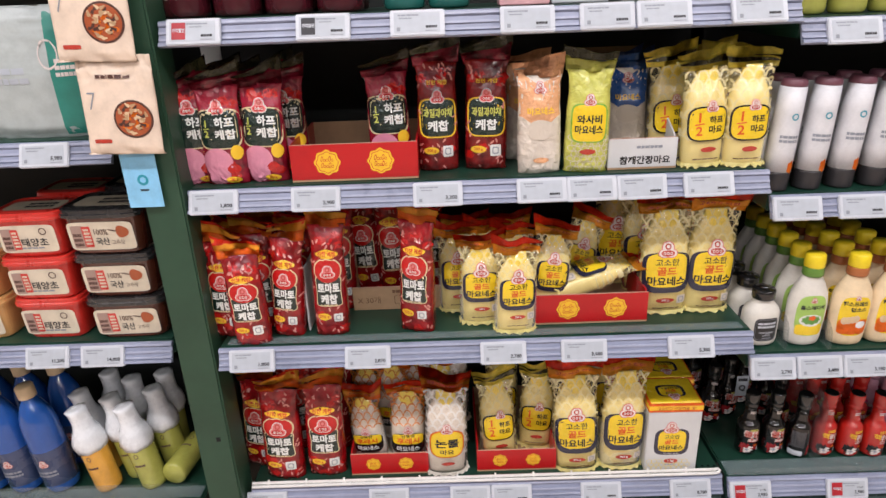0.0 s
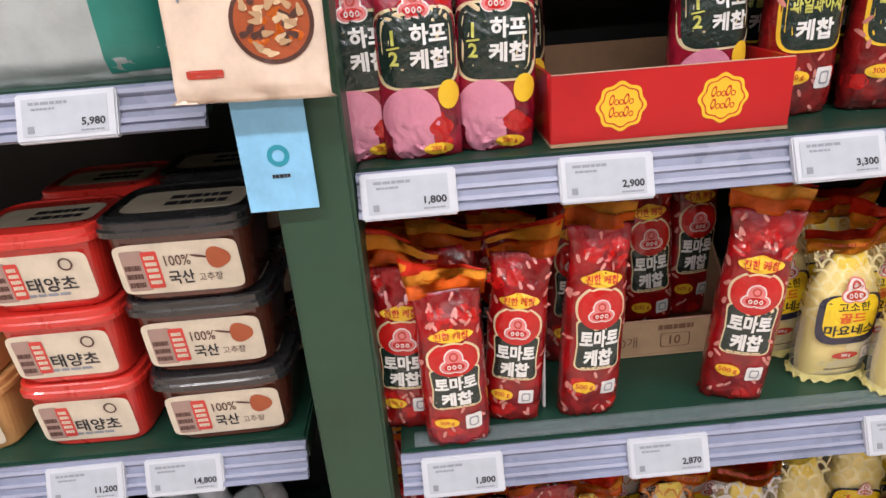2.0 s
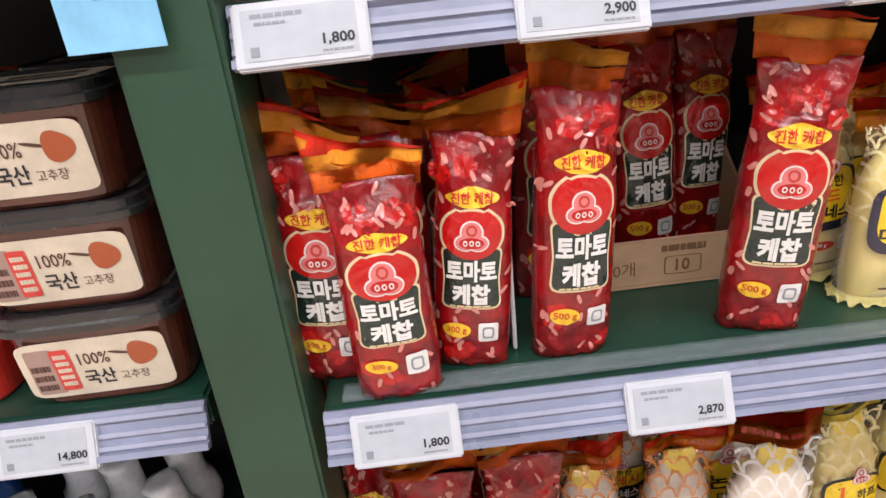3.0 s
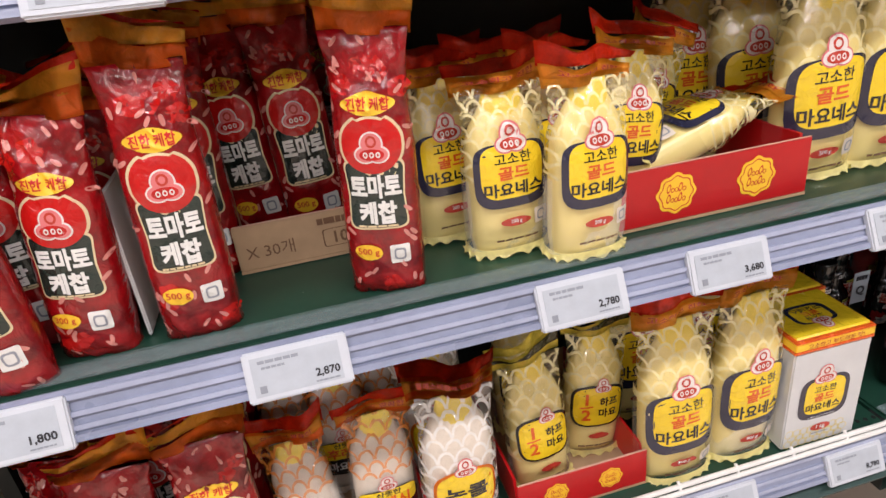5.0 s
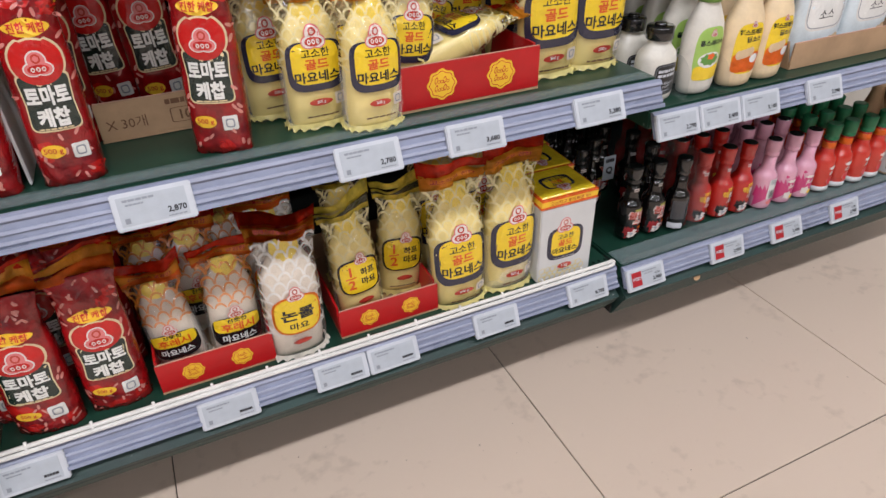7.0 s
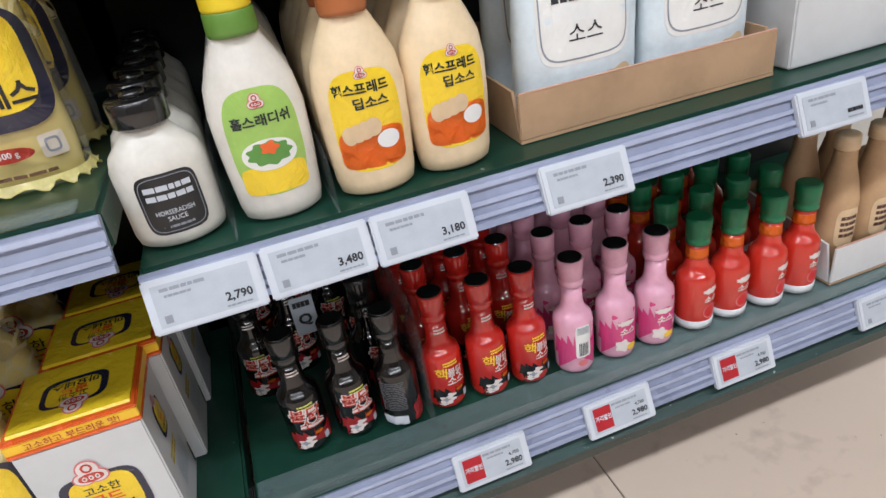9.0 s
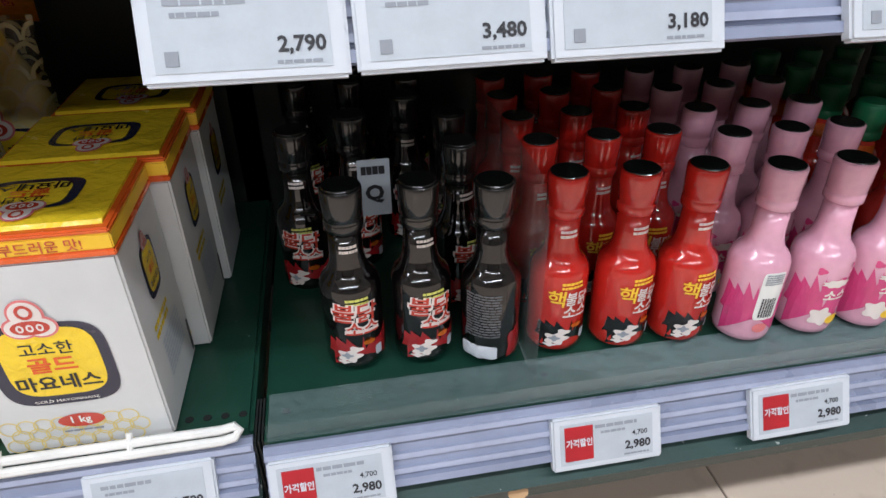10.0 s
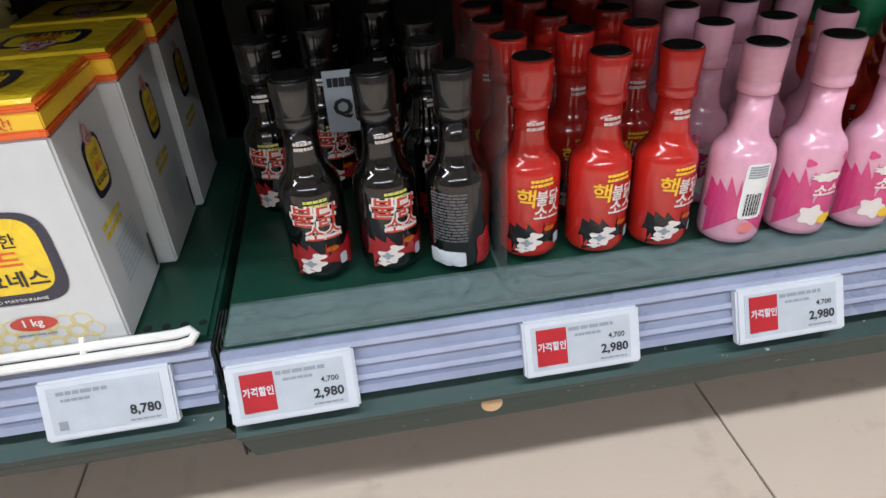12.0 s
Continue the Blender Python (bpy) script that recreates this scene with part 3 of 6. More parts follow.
def pouch_body(h, w, d, seed, shape=FULL, n=52, rows=44, creased=1.0):
    at, dims, crease = pouch_face(h, w, d, seed, shape)
    bm = bmesh.new()
    rings = []
    rnd = random.Random(seed)
    for r in range(rows + 1):
        v = h * r / rows
        a, b = dims(v)
        ring = []
        for k in range(n):
            th = 2 * math.pi * k / n
            c, s = math.cos(th), math.sin(th)
            u = a * math.copysign(abs(c) ** 0.8, c)
            s0 = min(abs(u) / a, 0.9999)
            y = b * (1 - s0 ** 2.5) ** (1 / 2.5)
            flare = (1.05 + 0.05 * rnd.random()) if r == 0 else 1.0
            if s >= 0:
                ring.append(bm.verts.new((u * flare, -y * flare + crease(u, v) * creased, v)))
            else:
                ring.append(bm.verts.new((u * flare, y * flare + crease(u, v, 30) * creased, v)))
        rings.append(ring)
    for p, q in zip(rings, rings[1:]):
        for k in range(n):
            bm.faces.new((p[k], q[k], q[(k + 1) % n], p[(k + 1) % n]))
    bm.faces.new(rings[0])
    bm.faces.new(rings[-1][::-1])
    bmesh.ops.recalc_face_normals(bm, faces=bm.faces[:])
    return bm, at


def seal_strip(h0, h1, w, seed, slope, wave, fold=0.0, n=26, start=0.0):
    """The crimped flat top of a pouch, wavy and a little askew."""
    bm = bmesh.new()
    flare = random.Random(seed + 1).uniform(-0.003, 0.009)
    rows = 4
    grid = []
    for r in range(rows + 1):
        t = r / rows
        z0 = h0 + (h1 - h0) * t
        line = []
        for k in range(n + 1):
            s = k / n * 2 - 1
            u = s * w / 2 * (1 + 0.05 * t)
            y = wave * math.sin(s * 3.1 + seed) + 0.0035 * noise.noise(Vector((u * 70, z0 * 60, seed))) + start + (fold - start) * t
            line.append(bm.verts.new((u, y, z0 + slope * s * (0.3 + 0.7 * t) + 0.006 * noise.noise(Vector((u * 34, seed, 0))) * t + flare * abs(s) ** 2.5 * t)))
        grid.append(line)
    for a, b in zip(grid, grid[1:]):
        for k in range(n):
            bm.faces.new((a[k], a[k + 1], b[k + 1], b[k]))
    bmesh.ops.solidify(bm, geom=bm.faces[:], thickness=0.0007)
    return bm


def pouch_seal(root, hb, h, w, seed, slope, lower, upper, words="", band=""):
    """Flared top of a pouch: a crumpled neck, a printed band and the crimped edge."""
    k = random.Random(seed).uniform(-0.012, 0.012)
    a, b = hb + h * 0.07, hb + h * 0.14
    band = band or ("seal_amber" if upper == "seal_red" else lower)
    part("seal", seal_strip(hb - 0.004, a, w * 1.07, seed, slope * 0.8, 0.007, k * 0.4), M[lower], root, "crumpled film seal", smooth=True)
    part("seal_band", seal_strip(hb + h * 0.022, hb + h * 0.055, w * 1.075, seed, slope * 0.8, 0.007, k * 0.4 - 0.0016, start=k * 0.25 - 0.0016), M[band], root, smooth=True)
    if words:
        z0, z1, s0, s1 = hb + h * 0.022, hb + h * 0.055, k * 0.25 - 0.0016, k * 0.4 - 0.0016
        flare = random.Random(seed + 1).uniform(-0.003, 0.009)

        def on_band(u, v, lift=0.0):
            t, s = (v - z0) / (z1 - z0), u / (w * 0.5375)
            y = 0.007 * math.sin(s * 3.1 + seed) + 0.0035 * noise.noise(Vector((u * 70, v * 60, seed))) + s0 + (s1 - s0) * t
            return Vector((u, y - 0.0008 - lift, v + slope * 0.8 * s * (0.3 + 0.7 * t) + 0.006 * noise.noise(Vector((u * 34, seed, 0))) * t + flare * abs(s) ** 2.5 * t))
        part("band_lettering", write(on_band, words, 0, (z0 + z1) / 2, (z1 - z0) * 0.6, 0.0004, width=w * 0.8, bold=0.015), M["badge_red"], root)
    part("seal_edge", seal_strip(a, b, w * 1.16, seed, slope * 1.2, 0.008, k, start=k * 0.4), M[upper], root, "crimped film edge", smooth=True)


def trademark(at, cu, cv, size, root, lift, field="logo_white"):
    """A round-lobed maker's mark, as plain shapes."""
    outer = [(0, 0.14, 0.64, 0.66), (-0.17, -0.15, 0.62, 0.5), (0.17, -0.15, 0.62, 0.5)]

    def cloud(f, lift_):
        bm = bmesh.new()
        for k, (x, y, ww, hh) in enumerate(outer):
            patch(at, ellipse((ww - f) * size, (hh - f) * size, 26), cu + x * size, cv + y * size, lift_ + 0.00006 * k, bm, rings=3)
        return bm
    on_red = field == "tomato_red"
    line = "logo_white" if on_red else "logo_pink"
    mark = part("maker_mark", cloud(0.0, lift), M[line], root)
    part("mark_field", cloud(0.09, lift + 0.0003), M["logo_pink" if on_red else field], mark)
    part("mark_inset", patch(at, lobed(size * 0.6, size * 0.36, 2, 0.12, 30), cu, cv - 0.15 * size, lift + 0.00055, rings=3), M["tomato_red" if on_red else "badge_red"], mark)
    part("mark_ring", patch(at, ellipse(size * 0.3, size * 0.32, 22), cu, cv + 0.2 * size, lift + 0.0006, inner=0.6, rings=1), M["badge_red"], mark)
    sign = bmesh.new()
    for k in range(3):
        patch(at, ellipse(size * 0.13, size * 0.17, 18), cu + (k - 1) * size * 0.17, cv - 0.15 * size, lift + 0.0008, sign, inner=0.5, rings=1)
    part("mark_sign", sign, M["logo_white"], mark)


def recycle_square(at, cu, cv, size, root, lift, name="print_white"):
    q = part("care_mark", patch(at, ellipse(size, size * 1.1, 28, 9), cu, cv, lift, rings=2), M[name], root)
    part("care_sign", patch(at, ellipse(size * 0.6, size * 0.7, 20, 4), cu, cv, lift + 0.0002, inner=0.7, rings=1), M["tag_grey"], q)


def half_figure(at, cu, cv, size, lift):
    bm = write(at, "1", cu, cv + size * 0.29, size * 0.42, lift, bold=0.03)
    write(at, "2", cu, cv - size * 0.29, size * 0.42, lift, bold=0.03, bm=bm)
    patch(at, ellipse(size * 0.4, size * 0.06, 16, 6), cu, cv, lift, bm, rings=1, spin=8)
    return bm


def ketchup_pouch(h, w, d, seed, weight, style="tomato"):
    label = {"tomato": "red film pouch of tomato ketchup with dark panel", "berry": "dark red pouch of fruit and vegetable ketchup", "half": "red pouch of half ketchup with pink print"}[style]
    root = tagged(new("ketchup_pouch"), label, "ketchup pouch", {"tomato": "tomato ketchup pouches", "berry": "vegetable ketchup pouches", "half": "half ketchup pouches"}[style])
    root["depth"] = d
    hb = h * (0.875 if style == "tomato" else 0.86)
    rnd = random.Random(seed * 13 + 5)
    bm, at = pouch_body(hb, w, d, seed)
    part("film_body", bm, M[{"half": "ketchup_berry", "berry": "ketchup_dark", "tomato": "ketchup_film"}[style]], root, smooth=True)
    slope = rnd.choice((-1, 1)) * rnd.uniform(0.009, 0.017)
    bottom_half, top_half = "ketchup_berry", "seal_dark"
    if style == "tomato":
        k = rnd.uniform(-0.01, 0.01)
        part("seal", seal_strip(hb - 0.004, hb + h * 0.05, w * 1.06, seed, slope * 0.7, 0.006, k * 0.4), M["seal_orange"], root, "crumpled orange film neck", smooth=True)
        part("seal_band", seal_strip(hb + h * 0.05, hb + h * 0.105, w * 1.13, seed, slope, 0.006, k, start=k * 0.4), M["seal_amber"], root, "amber crimped band", smooth=True)
        part("seal_edge", seal_strip(hb + h * 0.105, hb + h * 0.125, w * 1.16, seed, slope * 1.15, 0.006, k * 1.3, start=k), M["seal_red"], root, "red crimped edge", smooth=True)
    else:
        pouch_seal(root, hb, h, w, seed, slope, bottom_half, top_half)
    beans = bmesh.new()
    for k in range(50):
        u, v = rnd.uniform(-0.46, 0.46) * w, rnd.uniform(0.03, 0.97) * hb
        if abs(u) < w * 0.36 and 0.3 * hb < v < 0.8 * hb:
            continue
        patch(at, ellipse(0.0031, 0.0082, 12, 2.4), u, v, 0.0009, beans, rings=1, spin=rnd.uniform(-60, 60))
    if style != "half":
        part("bean_print", beans, M["bean_pink"], root)["kind"] = "stuff"
    else:
        beans.free()
    spots = bmesh.new()
    for k in range(7):
        u, v = rnd.uniform(-0.4, 0.4) * w, rnd.choice((rnd.uniform(0.04, 0.26), rnd.uniform(0.8, 0.92))) * hb
        patch(at, lobed(0.016, 0.014, 5, 0.1, 20), u, v, 0.00025, spots, rings=2)
    part("tomato_print", spots, M["tomato_red"], root)["kind"] = "stuff"
    if style == "tomato":
        pw, ph, pc = w * 0.75, hb * 0.26, hb * 0.435
        tc = hb * 0.618
        shield_line = lambda k: [(x * (0.86 + 0.14 * (y / (ph / 2)) ** 2) * k, y * k) for x, y in ellipse(pw, ph, 44, 7)]
        tomato_line = lambda k: [(x * k, (y + (0.012 * hb if abs(x) > pw * 0.2 else 0) * (1 if y > 0 else 0)) * k) for x, y in lobed(pw * 0.9, hb * 0.205, 2, 0.05, 44)]
        lines = patch(at, shield_line(1.06), 0, pc, 0.0006)
        patch(at, tomato_line(1.09), 0, tc, 0.00062, lines)
        part("label_border", lines, M["cream_line"], root)
        part("name_panel", patch(at, shield_line(1.0), 0, pc, 0.0008), M["shield"], root)
        part("tomato_panel", patch(at, tomato_line(1.0), 0, tc, 0.0010), M["tomato_red"], root)
        trademark(at, 0, tc - hb * 0.006, w * 0.44, root, 0.0012, "tomato_red")
        words = write(at, "토마토", 0, pc + ph * 0.14, ph * 0.36, 0.0013, width=pw * 0.82, bold=0.045)
        write(at, "케찹", 0, pc - ph * 0.26, ph * 0.36, 0.0013, width=pw * 0.62, bold=0.045, bm=words)
        part("name_lettering", words, M["print_white"], root)
        part("name_print", bars(at, 0, pc - ph * 0.47, pw * 0.7, ph * 0.05, 1, 0.0013, seed=seed), M["cream_line"], root)
        part("banner", patch(at, lobed(w * 0.6, hb * 0.078, 4, 0.06, 40), 0, hb * 0.765, 0.0007), M["yolk"], root)
        part("banner_lettering", write(at, "진한 케찹", 0, hb * 0.765, hb * 0.046, 0.001, width=w * 0.5, bold=0.025), M["ink_red"], root)
    elif style == "berry":
        part("label_border", patch(at, ellipse(w * 0.88, hb * 0.36, 40, 5), 0, hb * 0.5, 0.0006), M["yolk"], root)
        part("name_panel", patch(at, ellipse(w * 0.81, hb * 0.335, 40, 5), 0, hb * 0.5, 0.0008), M["shield"], root)
        trademark(at, 0, hb * 0.69, w * 0.36, root, 0.0011, "tomato_red")
        part("name_lettering", write(at, "과일과야채", 0, hb * 0.55, hb * 0.085, 0.0012, width=w * 0.68, bold=0.03), M["lime_film"], root)
        part("kind_lettering", write(at, "케찹", 0, hb * 0.43, hb * 0.1, 0.0012, width=w * 0.5, bold=0.035), M["print_white"], root)
        part("banner_lettering", write(at, "진한 케찹", 0, hb * 0.82, hb * 0.04, 0.001, width=w * 0.5, bold=0.02), M["yolk"], root)
    else:
        part("label_border", patch(at, ellipse(w * 0.94, hb * 0.4, 40, 5), 0, hb * 0.58, 0.0006), M["cream_line"], root)
        part("name_panel", patch(at, ellipse(w * 0.87, hb * 0.375, 40, 5), 0, hb * 0.58, 0.0008), M["shield"], root)
        trademark(at, 0, hb * 0.79, w * 0.38, root, 0.0011, "tomato_red")
        part("half_sign", half_figure(at, -w * 0.27, hb * 0.59, hb * 0.17, 0.0013), M["lime_film"], root)
        words = write(at, "하프", w * 0.14, hb * 0.65, hb * 0.1, 0.0013, width=w * 0.42, bold=0.035)
        write(at, "케찹", w * 0.14, hb * 0.53, hb * 0.1, 0.0013, width=w * 0.46, bold=0.035, bm=words)
        part("name_lettering", words, M["print_white"], root)
        blob = patch(at, lobed(w * 0.62, hb * 0.34, 2, 0.1, 36), -w * 0.12, hb * 0.24, 0.00105)
        patch(at, lobed(w * 0.5, hb * 0.2, 3, 0.06, 30), -w * 0.14, hb * 0.1, 0.0010, blob)
        part("pink_print", blob, M["pink_print"], root)
        part("tomato_sign", patch(at, lobed(w * 0.28, w * 0.26, 4, 0.07, 30), w * 0.22, hb * 0.17, 0.0012), M["tomato_red"], root)
        part("offer_sign", patch(at, ellipse(w * 0.26, hb * 0.15, 24), w * 0.33, hb * 0.34, 0.0012), M["yolk"], root)
    bx = 0.17 * w if style == "half" else -0.18 * w
    bz = 0.055 if style == "half" else 0.2
    part("weight_badge", patch(at, ellipse(w * 0.36, hb * 0.07, 26), bx, hb * bz, 0.0013), M["yolk"], root)
    part("weight_lettering", write(at, weight, bx, hb * bz, hb * 0.036, 0.0015, bold=0.015), M["ink_red"], root)
    if style != "half":
        recycle_square(at, w * 0.22, hb * 0.19, w * 0.25, root, 0.0012)
    return root


def frill(w, d, seed, n=88):
    """The crimped, scalloped hem that stands out round the foot of a film pouch."""
    bm = bmesh.new()
    rings = []
    for r, (out, z) in enumerate(((0.93, 0.009), (0.985, 0.005), (1.02, 0.003), (1.05, 0.0032))):
        ring = []
        for k in range(n):
            a = 2 * math.pi * k / n
            c, s = math.cos(a), math.sin(a)
            wave = 1 + (0.006 + 0.008 * r) * math.sin(19 * a + seed) * (r / 3) + 0.05 * (r / 3) * noise.noise(Vector((c * 3, s * 3, seed)))
            lift = 0.0022 * (r / 3) * math.sin(17 * a + 2 * seed) + 0.004 * (r / 3) * noise.noise(Vector((c * 4, s * 4, seed + 5)))
            ring.append(bm.verts.new((w / 2 * out * wave * math.copysign(abs(c) ** 0.8, c), d / 2 * out * wave * math.copysign(abs(s) ** 0.8, s), max(z + lift, 0.0008))))
        rings.append(ring)
    for p, q in zip(rings, rings[1:]):
        for k in range(n):
            bm.faces.new((p[k], q[k], q[(k + 1) % n], p[(k + 1) % n]))
    bmesh.ops.recalc_face_normals(bm, faces=bm.faces[:])
    return bm


def mayonnaise_pouch(h, w, d, seed, weight, style="gold"):
    text = {"gold": "clear film pouch of golden mayonnaise with yellow panel", "nonchol": "white-netted pouch of cholesterol-free mayonnaise", "half": "yellow pouch of half mayonnaise", "fresh": "orange-topped pouch of fresh mayonnaise",
            "wasabi": "lime green pouch of wasabi mayonnaise", "peach": "peach and white pouch of mayonnaise"}[style]
    root = tagged(new("mayonnaise_pouch"), text, "mayonnaise pouch", style + " mayonnaise pouches")
    root["depth"] = d
    hb = h * 0.86
    rnd = random.Random(seed * 7 + 3)
    body = {"gold": "mayo_cream", "nonchol": "mayo_white", "half": "mayo_cream", "fresh": "mayo_white", "wasabi": "lime_film", "peach": "pale_film"}[style]
    solid = style in ("wasabi", "peach")
    if solid:
        bm, at = pouch_body(hb, w, d, seed)
        part("film_body", bm, M[body], root, smooth=True)
        if style == "peach":
            bmq, at2 = bmesh.new(), at
            rows, n = 12, 20
            grid = [[bmq.verts.new(at(w * 0.47 * (k / n * 2 - 1), hb * (0.55 + 0.43 * r / rows - 0.06 * math.cos(3 * (k / n * 2 - 1))), 0.0006)) for k in range(n + 1)] for r in range(rows + 1)]
            for a, b in zip(grid, grid[1:]):
                for k in range(n):
                    bmq.faces.new((a[k], a[k + 1], b[k + 1], b[k]))
            part("colour_field", bmq, M["peach_film"], root, "peach printed upper half", smooth=True)
    else:
        inner = (((0, 0.03, 0.14, 0.6, 0.7, 0.78, 0.85, 0.92, 1), (0.8, 0.84, 0.885, 0.88, 0.855, 0.77, 0.62, 0.46, 0.38)), ((0, 0.05, 0.2, 0.6, 0.7, 0.78, 0.92, 1), (0.5, 0.73, 0.87, 0.83, 0.7, 0.5, 0.2, 0.02)))
        bmb, face = pouch_body(hb, w, d, seed, inner, 44, 40, 0.12)
        part("bottle", bmb, M[body], root, smooth=True)
        bmc, face = pouch_body(hb, w, d, seed, (((0, 0.75, 0.76, 0.8, 0.88, 1), (0.01, 0.01, 0.5, 0.52, 0.5, 0.42)), ((0, 0.75, 0.76, 0.8, 0.9, 1), (0.01, 0.01, 0.4, 0.44, 0.27, 0.03))), 28, 40, 0.12)
        bmesh.ops.delete(bmc, geom=[v for v in bmc.verts if v.co.z < hb * 0.77], context="VERTS")
        part("bottle_cap", bmc, M["mayo_yellow"], root, "yellow nozzle cap", smooth=True)
        bm, at = pouch_body(hb, w, d, seed)
        film = {"gold": "net_film" if h > 0.2 else "small_net_film", "nonchol": "white_net_film", "half": "net_film", "fresh": "gold_net_film"}[style]
        low = bm.copy()
        cut = hb * {"fresh": 0.6, "nonchol": 0.25, "half": 0.3}.get(style, 0.5)
        bmesh.ops.delete(bm, geom=[f for f in bm.faces if f.calc_center_median().z < cut], context="FACES")
        bmesh.ops.delete(low, geom=[f for f in low.faces if f.calc_center_median().z >= cut], context="FACES")
        part("film", bm, M[film], root, "clear film printed with a scale net", smooth=True).visible_shadow = False
        part("lower_film", low, M["clear_film"], root, "plain clear film", smooth=True).visible_shadow = False
        part("film_frill", frill(w, d, seed), M["film_frill_white" if style in ("nonchol", "fresh") else "film_frill"], root, "scalloped film hem at the base", smooth=True)
    slope = rnd.choice((-1, 1)) * rnd.uniform(0.003, 0.009)
    lower, upper = {"gold": ("seal_gold", "seal_red"), "nonchol": ("seal_orange", "seal_red"), "half": ("seal_yellow", "seal_yellow"), "fresh": ("seal_orange", "seal_red"), "wasabi": ("lime_film", "seal_dark"), "peach": ("peach_film", "peach_film")}[style]
    pouch_seal(root, hb, h, w, seed, slope, lower, upper, {"gold": "고소하고 진한", "nonchol": "콜레스테롤이 없습니다!", "fresh": "산뜻하고 깔끔한"}.get(style, ""), "seal_dark" if style == "half" else "")
    if style == "gold":
        up = 0.085 if h < 0.2 else 0.0
        pc, ph, pw = hb * (0.445 + up), hb * (0.35 if up else 0.37), w * (0.8 if up else 0.86)
        part("label_border", patch(at, ellipse(pw * 1.05, ph * 1.08, 40, 4.6), 0, pc - ph * 0.03, 0.0007), M["print_navy"], root)
        part("name_panel", patch(at, ellipse(pw * 0.89, ph * 0.9, 40, 4.2), 0, pc + ph * 0.04, 0.0010), M["print_yellow"], root)
        trademark(at, 0, pc + ph * 0.58, w * 0.38, root, 0.0012)
        part("upper_lettering", write(at, "고소한", 0, pc + ph * 0.27, ph * 0.18, 0.0014, width=pw * 0.52, bold=0.012), M["print_black"], root)
        part("gold_lettering", write(at, "골드", 0, pc + ph * 0.03, ph * 0.22, 0.0014, width=pw * 0.44, bold=0.03), M["print_orange"], root)
        part("name_lettering", write(at, "마요네스", 0, pc - ph * 0.24, ph * 0.24, 0.0015, width=pw * 0.84, bold=0.028), M["print_black"], root)
        part("weight_badge", patch(at, ellipse(w * 0.36, hb * 0.055, 26), 0, hb * (0.155 + up), 0.0011), M["badge_red"], root)
        part("weight_lettering", write(at, weight, 0, hb * (0.155 + up), hb * 0.03, 0.0013, bold=0.015), M["print_white"], root)
        recycle_square(at, w * 0.31, hb * (0.16 + up), w * 0.17, root, 0.0011, "mayo_white")
        part("fine_print", bars(at, w * 0.02, hb * (0.07 + up * 0.6), w * 0.5, hb * 0.022, 1, 0.001, seed=seed), M["print_brown"], root)
    elif style == "nonchol":
        part("label_border", patch(at, ellipse(w * 0.8, hb * 0.34, 40, 3.2), 0, hb * 0.42, 0.0007), M["seal_orange"], root)
        part("name_panel", patch(at, ellipse(w * 0.73, hb * 0.31, 40, 3.2), 0, hb * 0.42, 0.0010), M["print_yellow"], root)
        trademark(at, 0, hb * 0.6, w * 0.3, root, 0.0012)
        part("name_lettering", write(at, "논콜", 0, hb * 0.43, hb * 0.1, 0.0014, width=w * 0.55, bold=0.03), M["print_black"], root)
        part("kind_lettering", write(at, "마요", 0, hb * 0.325, hb * 0.06, 0.0014, width=w * 0.32, bold=0.02), M["print_black"], root)
        part("weight_badge", patch(at, ellipse(w * 0.32, hb * 0.05, 26), w * 0.02, hb * 0.17, 0.0011), M["badge_red"], root)
    elif style == "half":
        part("label_border", patch(at, ellipse(w * 0.84, hb * 0.35, 40, 4), 0, hb * 0.46, 0.0007), M["print_black"], root)
        part("name_panel", patch(at, ellipse(w * 0.77, hb * 0.32, 40, 4), 0, hb * 0.46, 0.0010), M["print_yellow"], root)
        trademark(at, w * 0.06, hb * 0.63, w * 0.28, root, 0.0012)
        part("half_sign", half_figure(at, -w * 0.19, hb * 0.46, hb * 0.23, 0.0014), M["print_orange"], root)
        words = write(at, "하프", w * 0.16, hb * 0.5, hb * 0.075, 0.0014, width=w * 0.3, bold=0.03)
        write(at, "마요", w * 0.16, hb * 0.405, hb * 0.075, 0.0014, width=w * 0.3, bold=0.03, bm=words)
        part("name_lettering", words, M["print_black"], root)
        part("weight_badge", patch(at, ellipse(w * 0.34, hb * 0.055, 26), w * 0.04, hb * 0.2, 0.0011), M["badge_red"], root)
        part("fine_print", bars(at, 0, hb * 0.1, w * 0.55, hb * 0.022, 1, 0.001, seed=seed), M["print_brown"], root)
    elif style == "fresh":
        part("lower_field", patch(at, ellipse(w * 0.88, hb * 0.3, 40, 4), 0, hb * 0.335, 0.0007), M["print_black"], root)
        part("name_panel", patch(at, ellipse(w * 0.82, hb * 0.15, 40, 5), 0, hb * 0.4, 0.0010), M["print_yellow"], root)
        trademark(at, 0, hb * 0.53, w * 0.3, root, 0.0012)
        part("name_lettering", write(at, "후레시", 0, hb * 0.38, hb * 0.085, 0.0014, width=w * 0.6, bold=0.03), M["print_orange"], root)
        part("upper_lettering", write(at, "산뜻한", 0, hb * 0.45, hb * 0.045, 0.0014, width=w * 0.36, bold=0.02), M["print_black"], root)
